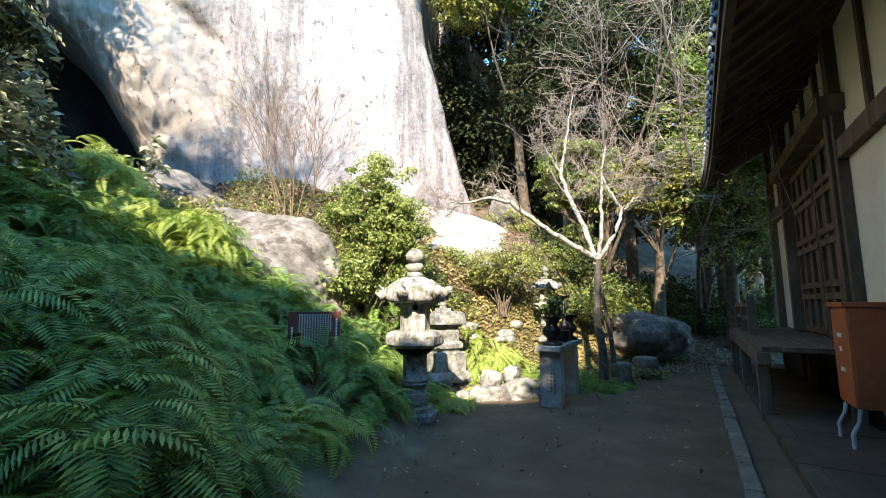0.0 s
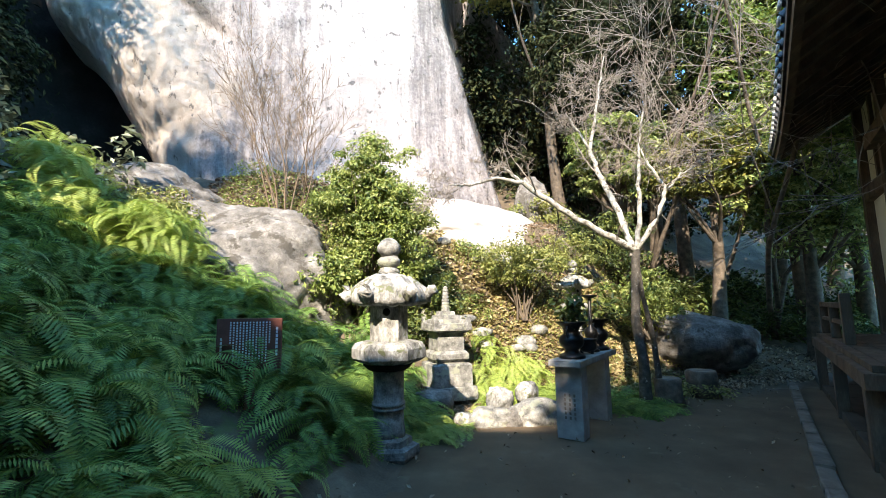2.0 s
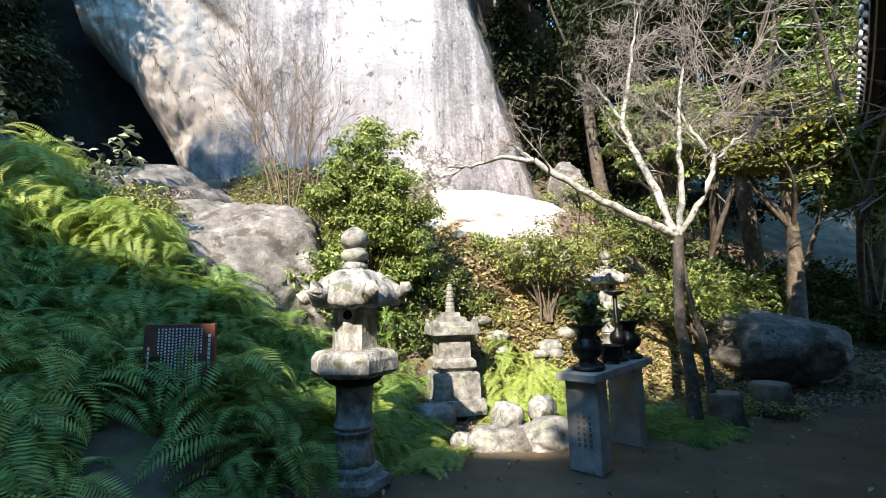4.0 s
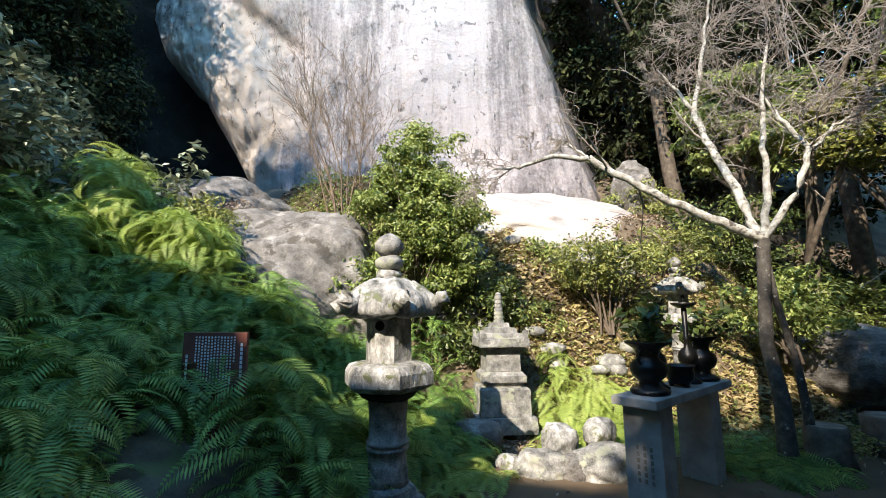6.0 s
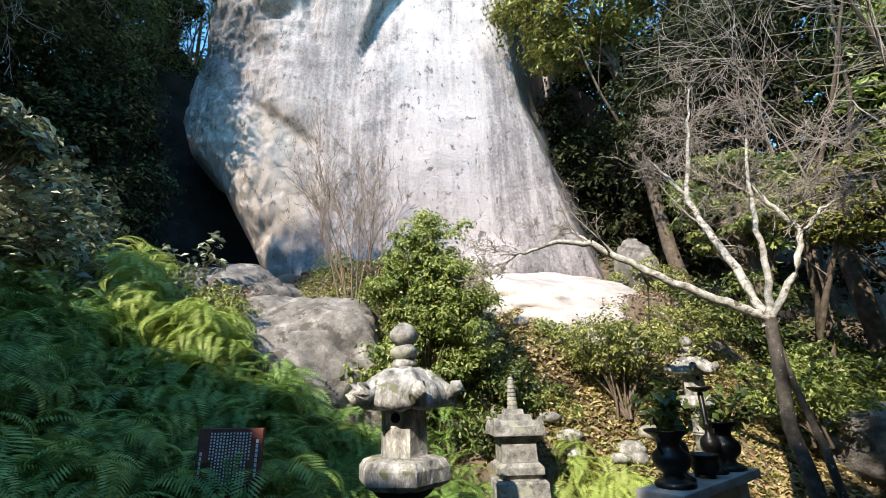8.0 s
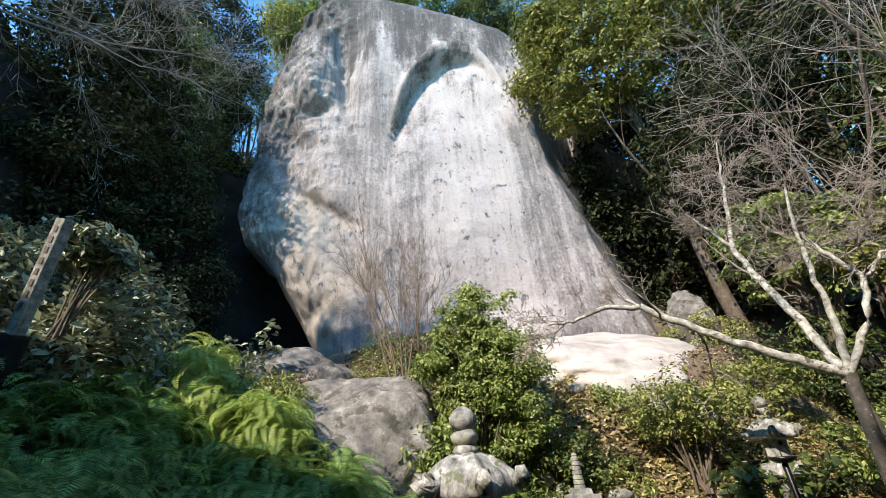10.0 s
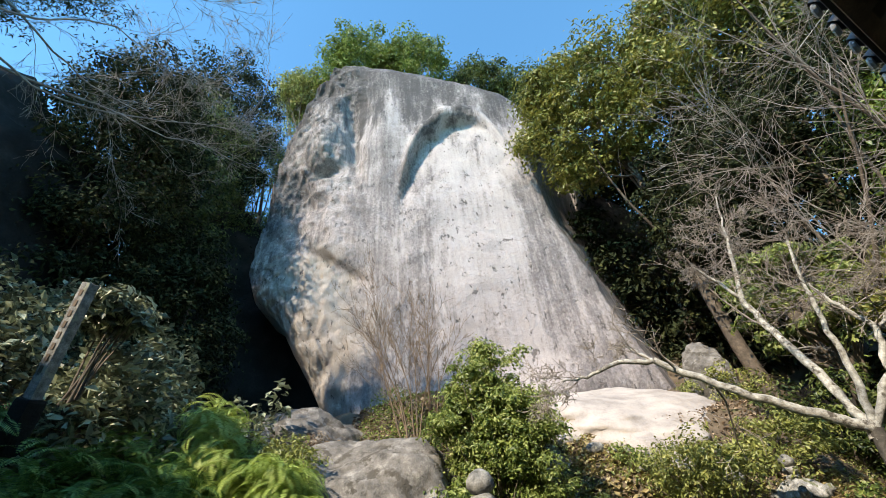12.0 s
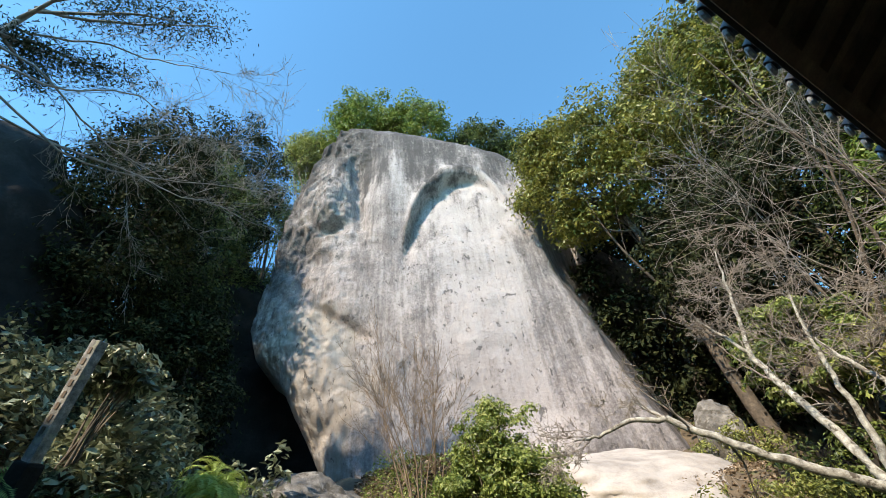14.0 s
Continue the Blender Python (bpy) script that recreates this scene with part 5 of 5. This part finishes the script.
def low_green(name, n, x0, x1, y0, y1, keep, height, size, mat, label, seed, dead=0.0):
    """Undergrowth as one spread of leaves over the ground."""
    rng = np.random.default_rng(seed)
    x, y = scatter(n, x0, x1, y0, y1, keep, rng)
    hump = 0.5 + 0.5 * np.sin(x * 2.1 + seed) * np.cos(y * 2.7 + seed * 2) + 0.25 * np.sin(x * 6.3) * np.sin(y * 5.7)
    z = ground_height(x, y) + height * np.clip(hump, 0.05, 1.3) * rng.random(len(x)) ** 0.6 + 0.02
    v, q = leaves(np.stack([x, y, z], 1), size, rng, 0.5, 0.5)
    return tagged(put(name, fast_mesh(name, v, q), mat), label, "undergrowth", kind="stuff")


low_green("bank_undergrowth", 32000, -8.5, -3.9, 0.5, 8.2, lambda x, y: (x < -4.2 - 0.1 * (y - 3)) & (np.hypot(x + 5.6, y - 8.0) > 1.2), 1.6, 0.15, LEAF_SCRUB, "tangle of dark leafy scrub on the shaded bank", 71)
low_green("rock_foot_scrub", 4200, -4.6, -1.9, 7.7, 9.6, lambda x, y: y > 0, 0.4, 0.07, LEAF_BUSH, "weeds growing along the foot of the great rock", 77)
low_green("rock_foot_litter", 3200, -5.0, -1.9, 7.5, 9.8, lambda x, y: y > 0, 0.12, 0.10, DEAD_LEAF, "dry brown litter along the foot of the great rock", 78)
low_green("wood_undergrowth", 24000, 3.4, 12, 9.4, 14, lambda x, y: (y > 10.2 + 0.1 * x) , 0.9, 0.12, LEAF_WOOD, "dark scrub under the hillside trees", 72)
low_green("slope_scrub", 19000, -2.2, 4.0, 7.6, 11.5, lambda x, y: (np.hypot((x - 0.75) / 2.0, (y - 10.5) / 1.3) > 1), 0.22, 0.05, LEAF_YELLOW, "thin yellow-green scrub on the dry slope", 73)
low_green("dry_leaves", 13000, -1.0, 7.5, 6.7, 11.0, lambda x, y: y > 6.5 + 0.45 * np.clip(x, 0, 9), 0.03, 0.07, DEAD_LEAF, "fallen brown leaves lying on the slope", 74)
low_green("dry_leaves", 1500, -0.6, 5.0, 3.0, 9.2, lambda x, y: (rf.random(len(x)) < 0.12 + 0.6 * (y > 6.0 + 0.45 * np.clip(x, 0, 9))) & (x < 1.9 + 0.57 * (y - 2.8)), 0.012, 0.05, DEAD_LEAF, "scattered dead leaves on the path", 75)
low_green("dry_grass", 9000, -1.5, 3.6, 7.9, 10.4, lambda x, y: (np.hypot((x - 0.75) / 2.0, (y - 10.5) / 1.3) > 1), 0.10, 0.11, DRY_GRASS, "dry straw-coloured grass on the slope", 76)

# trees over the great rock
for i, (s, d, zb, h, r, m) in enumerate(((-3.4, 15.6, 19.0, 11.5, (2.6, 2.0, 2.4), LEAF_BRIGHT), (0.2, 15.8, 18.6, 10.6, (2.4, 2.0, 2.2), LEAF_BRIGHT), (-6.6, 17.4, 16.0, 15.0, (1.8, 1.6, 2.4), LEAF_YELLOW), (3.9, 16.8, 16.0, 12.6, (2.4, 2.0, 2.6), LEAF_WOOD), (6.2, 16.6, 13.5, 14.5, (2.4, 2.0, 3.2), LEAF_WOOD))):
    p = on_rock(s, d)
    tree("hilltop_tree", (*p, zb - 0.8), (*p, zb + h * 0.62), r, "light green tree growing on top of the great rock" if m is LEAF_BRIGHT else "tree growing behind the crest of the great rock", 110, 120, 0.42, 0.2, m, 300 + i, trunk_r=0.13, group="trees on the crest")

# trees in the cleft at the rock's left, shade put into most leaf colours
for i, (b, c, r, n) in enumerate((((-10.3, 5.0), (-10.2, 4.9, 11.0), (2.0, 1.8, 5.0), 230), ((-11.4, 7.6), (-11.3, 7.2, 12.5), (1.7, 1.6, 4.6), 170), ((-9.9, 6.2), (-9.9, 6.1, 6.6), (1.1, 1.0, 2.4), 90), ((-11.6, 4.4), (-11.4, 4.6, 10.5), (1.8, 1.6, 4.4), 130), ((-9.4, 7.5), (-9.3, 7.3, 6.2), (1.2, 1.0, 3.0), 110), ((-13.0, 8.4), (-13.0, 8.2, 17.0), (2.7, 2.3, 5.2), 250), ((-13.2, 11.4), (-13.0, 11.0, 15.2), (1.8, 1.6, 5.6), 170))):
    tree("dark_evergreen", (*b, ground_z(*b) - 0.2), c, r, "dark shaded evergreen tree in the cleft beside the rock", n, 150, 0.40, 0.13, LEAF_WOOD if i in (1, 6) else LEAF_SHADE_DARK, 330 + i, trunk_r=0.17, group="trees in the cleft")

# bare boughs that hang in from the bank
def hanging_boughs():
    rng = np.random.default_rng(91)
    base = np.array([-6.9, 0.2, ground_z(-6.9, 0.2) - 0.1])
    top = thing("overhanging_tree", base, "leafless tree reaching over the bank with drooping boughs", "tree")
    t = Tubes()
    stem = np.array([[0, 0, 0], [0.1, 0.05, 1.5], [0.2, 0.2, 3.0], [0.3, 0.3, 5.2], [0.3, 0.4, 8.4]])
    t.add(stem, [0.16, 0.13, 0.11, 0.08, 0.04], 9)
    pts = []
    for z0, way, ln in ((4.6, (0.9, 1.6, 0.0), 5.4), (5.0, (1.0, 1.2, 0.15), 5.0), (5.6, (0.7, 1.8, 0.2), 5.2), (4.2, (0.5, 1.9, -0.25), 5.4), (6.2, (0.9, 1.3, 0.25), 4.6)):
        line = wander((0.28, 0.3, z0 + 1.3), way, ln, 14, 0.24, rng, -0.02)
        one = Tubes()
        one.add(line, np.linspace(0.026, 0.006, 15), 6)
        put("bough", one.mesh("bough"), TWIG, top)
        twigs(t, line, 0.013, 3, rng, 0.6, 8, 0.42, -0.03, 0.15, 0.25)
    for z0, way, ln in ((7.0, (1.0, 1.1, 0.5), 2.6), (6.6, (1.2, 0.5, 0.5), 2.4), (7.2, (0.9, 1.5, 0.4), 2.8)):
        line = wander((0.3, 0.35, z0 + 1.2), way, ln + 0.6, 8, 0.1, rng)
        t.add(line, np.linspace(0.04, 0.01, 9), 6)
        for p in line[3:]:
            pts.append(p + rng.normal(0, 0.3, (240, 3)) * np.array([1, 1, 0.5]))
    for q in ((-6.6, 1.4, 10.6), (-6.6, 2.0, 11.1), (-6.7, 0.9, 10.5), (-6.4, 2.6, 11.6), (-6.9, 1.5, 10.1)):
        end = np.array(q) - base
        line = np.linspace((0.3, 0.38, 7.2), end, 8) + rng.normal(0, 0.04, (8, 3))
        line[0] = (0.3, 0.38, 7.2)
        t.add(line, np.linspace(0.035, 0.008, 8), 6)
        for p in line[4:]:
            pts.append(p + rng.normal(0, 0.24, (260, 3)) * np.array([1, 1, 0.5]))
    put("twig_crown", t.mesh("twig_crown"), TWIG, top)
    v, q = leaves(np.concatenate(pts), 0.10, rng, 0.3, 0.2)
    put("needle_foliage", fast_mesh("needle_foliage", v, q), LEAF_SHADE_DARK, top)


hanging_boughs()

# ---------------------------------------------------------------- behind the walker: unseen hall and trees added to shade the path


# unseen hall, added so its ridge throws the shade edge across the lantern
def shade_hall():
    h = thing("shade_hall", (-6.6, -6.0, 0), "unseen plain hall added to cast shade over the path and ferns", "building")
    part("wall", box(-5.6, 5.6, -3.0, 3.0, 0, 4.6, 0), PLASTER, h)
    bm = bmesh.new()
    prof = [(-4.4, 4.3), (0.0, 10.0), (4.4, 4.3), (4.2, 4.2), (-4.2, 4.2)]
    a = [bm.verts.new((-6.2, y, z)) for y, z in prof]
    b = [bm.verts.new((6.0, y, z)) for y, z in prof]
    for i in range(5):
        bm.faces.new((a[i], b[i], b[(i + 1) % 5], a[(i + 1) % 5]))
    bm.faces.new(a[::-1])
    bm.faces.new(b)
    part("roof", bm, TILE, h)
    # added block that raises the shade edge over the fern bank
    part("ridge_cap", box(-6.2, 3.6, -0.35, 0.35, 9.9, 11.0, 0.05), TILE, h)


shade_hall()
# unseen trees, added to shade slope and cleft and dapple the rock
for i, (b, c, r, n) in enumerate((((0.8, -6.0), (0.8, -6.0, 7.4), (1.25, 1.2, 4.6), 200), ((2.6, -6.2), (2.7, -6.2, 8.6), (1.6, 1.2, 5.6), 240), ((4.6, -6.5), (4.6, -6.5, 8.0), (2.4, 1.4, 4.6), 200), ((-9.8, -9.5), (-9.8, -9.5, 18.5), (1.6, 1.2, 4.0), 22), ((-13.6, -8.5), (-13.6, -8.5, 14.5), (3.0, 1.8, 7.0), 200))):
    tree("shade_tree", (*b, ground_z(*b) - 0.1), c, r, "unseen tall evergreen added behind the path to block the sun", n, 110, 0.5, 0.3, LEAF_SHADE_DARK, 400 + i, trunk_r=0.25, group="trees behind the path")
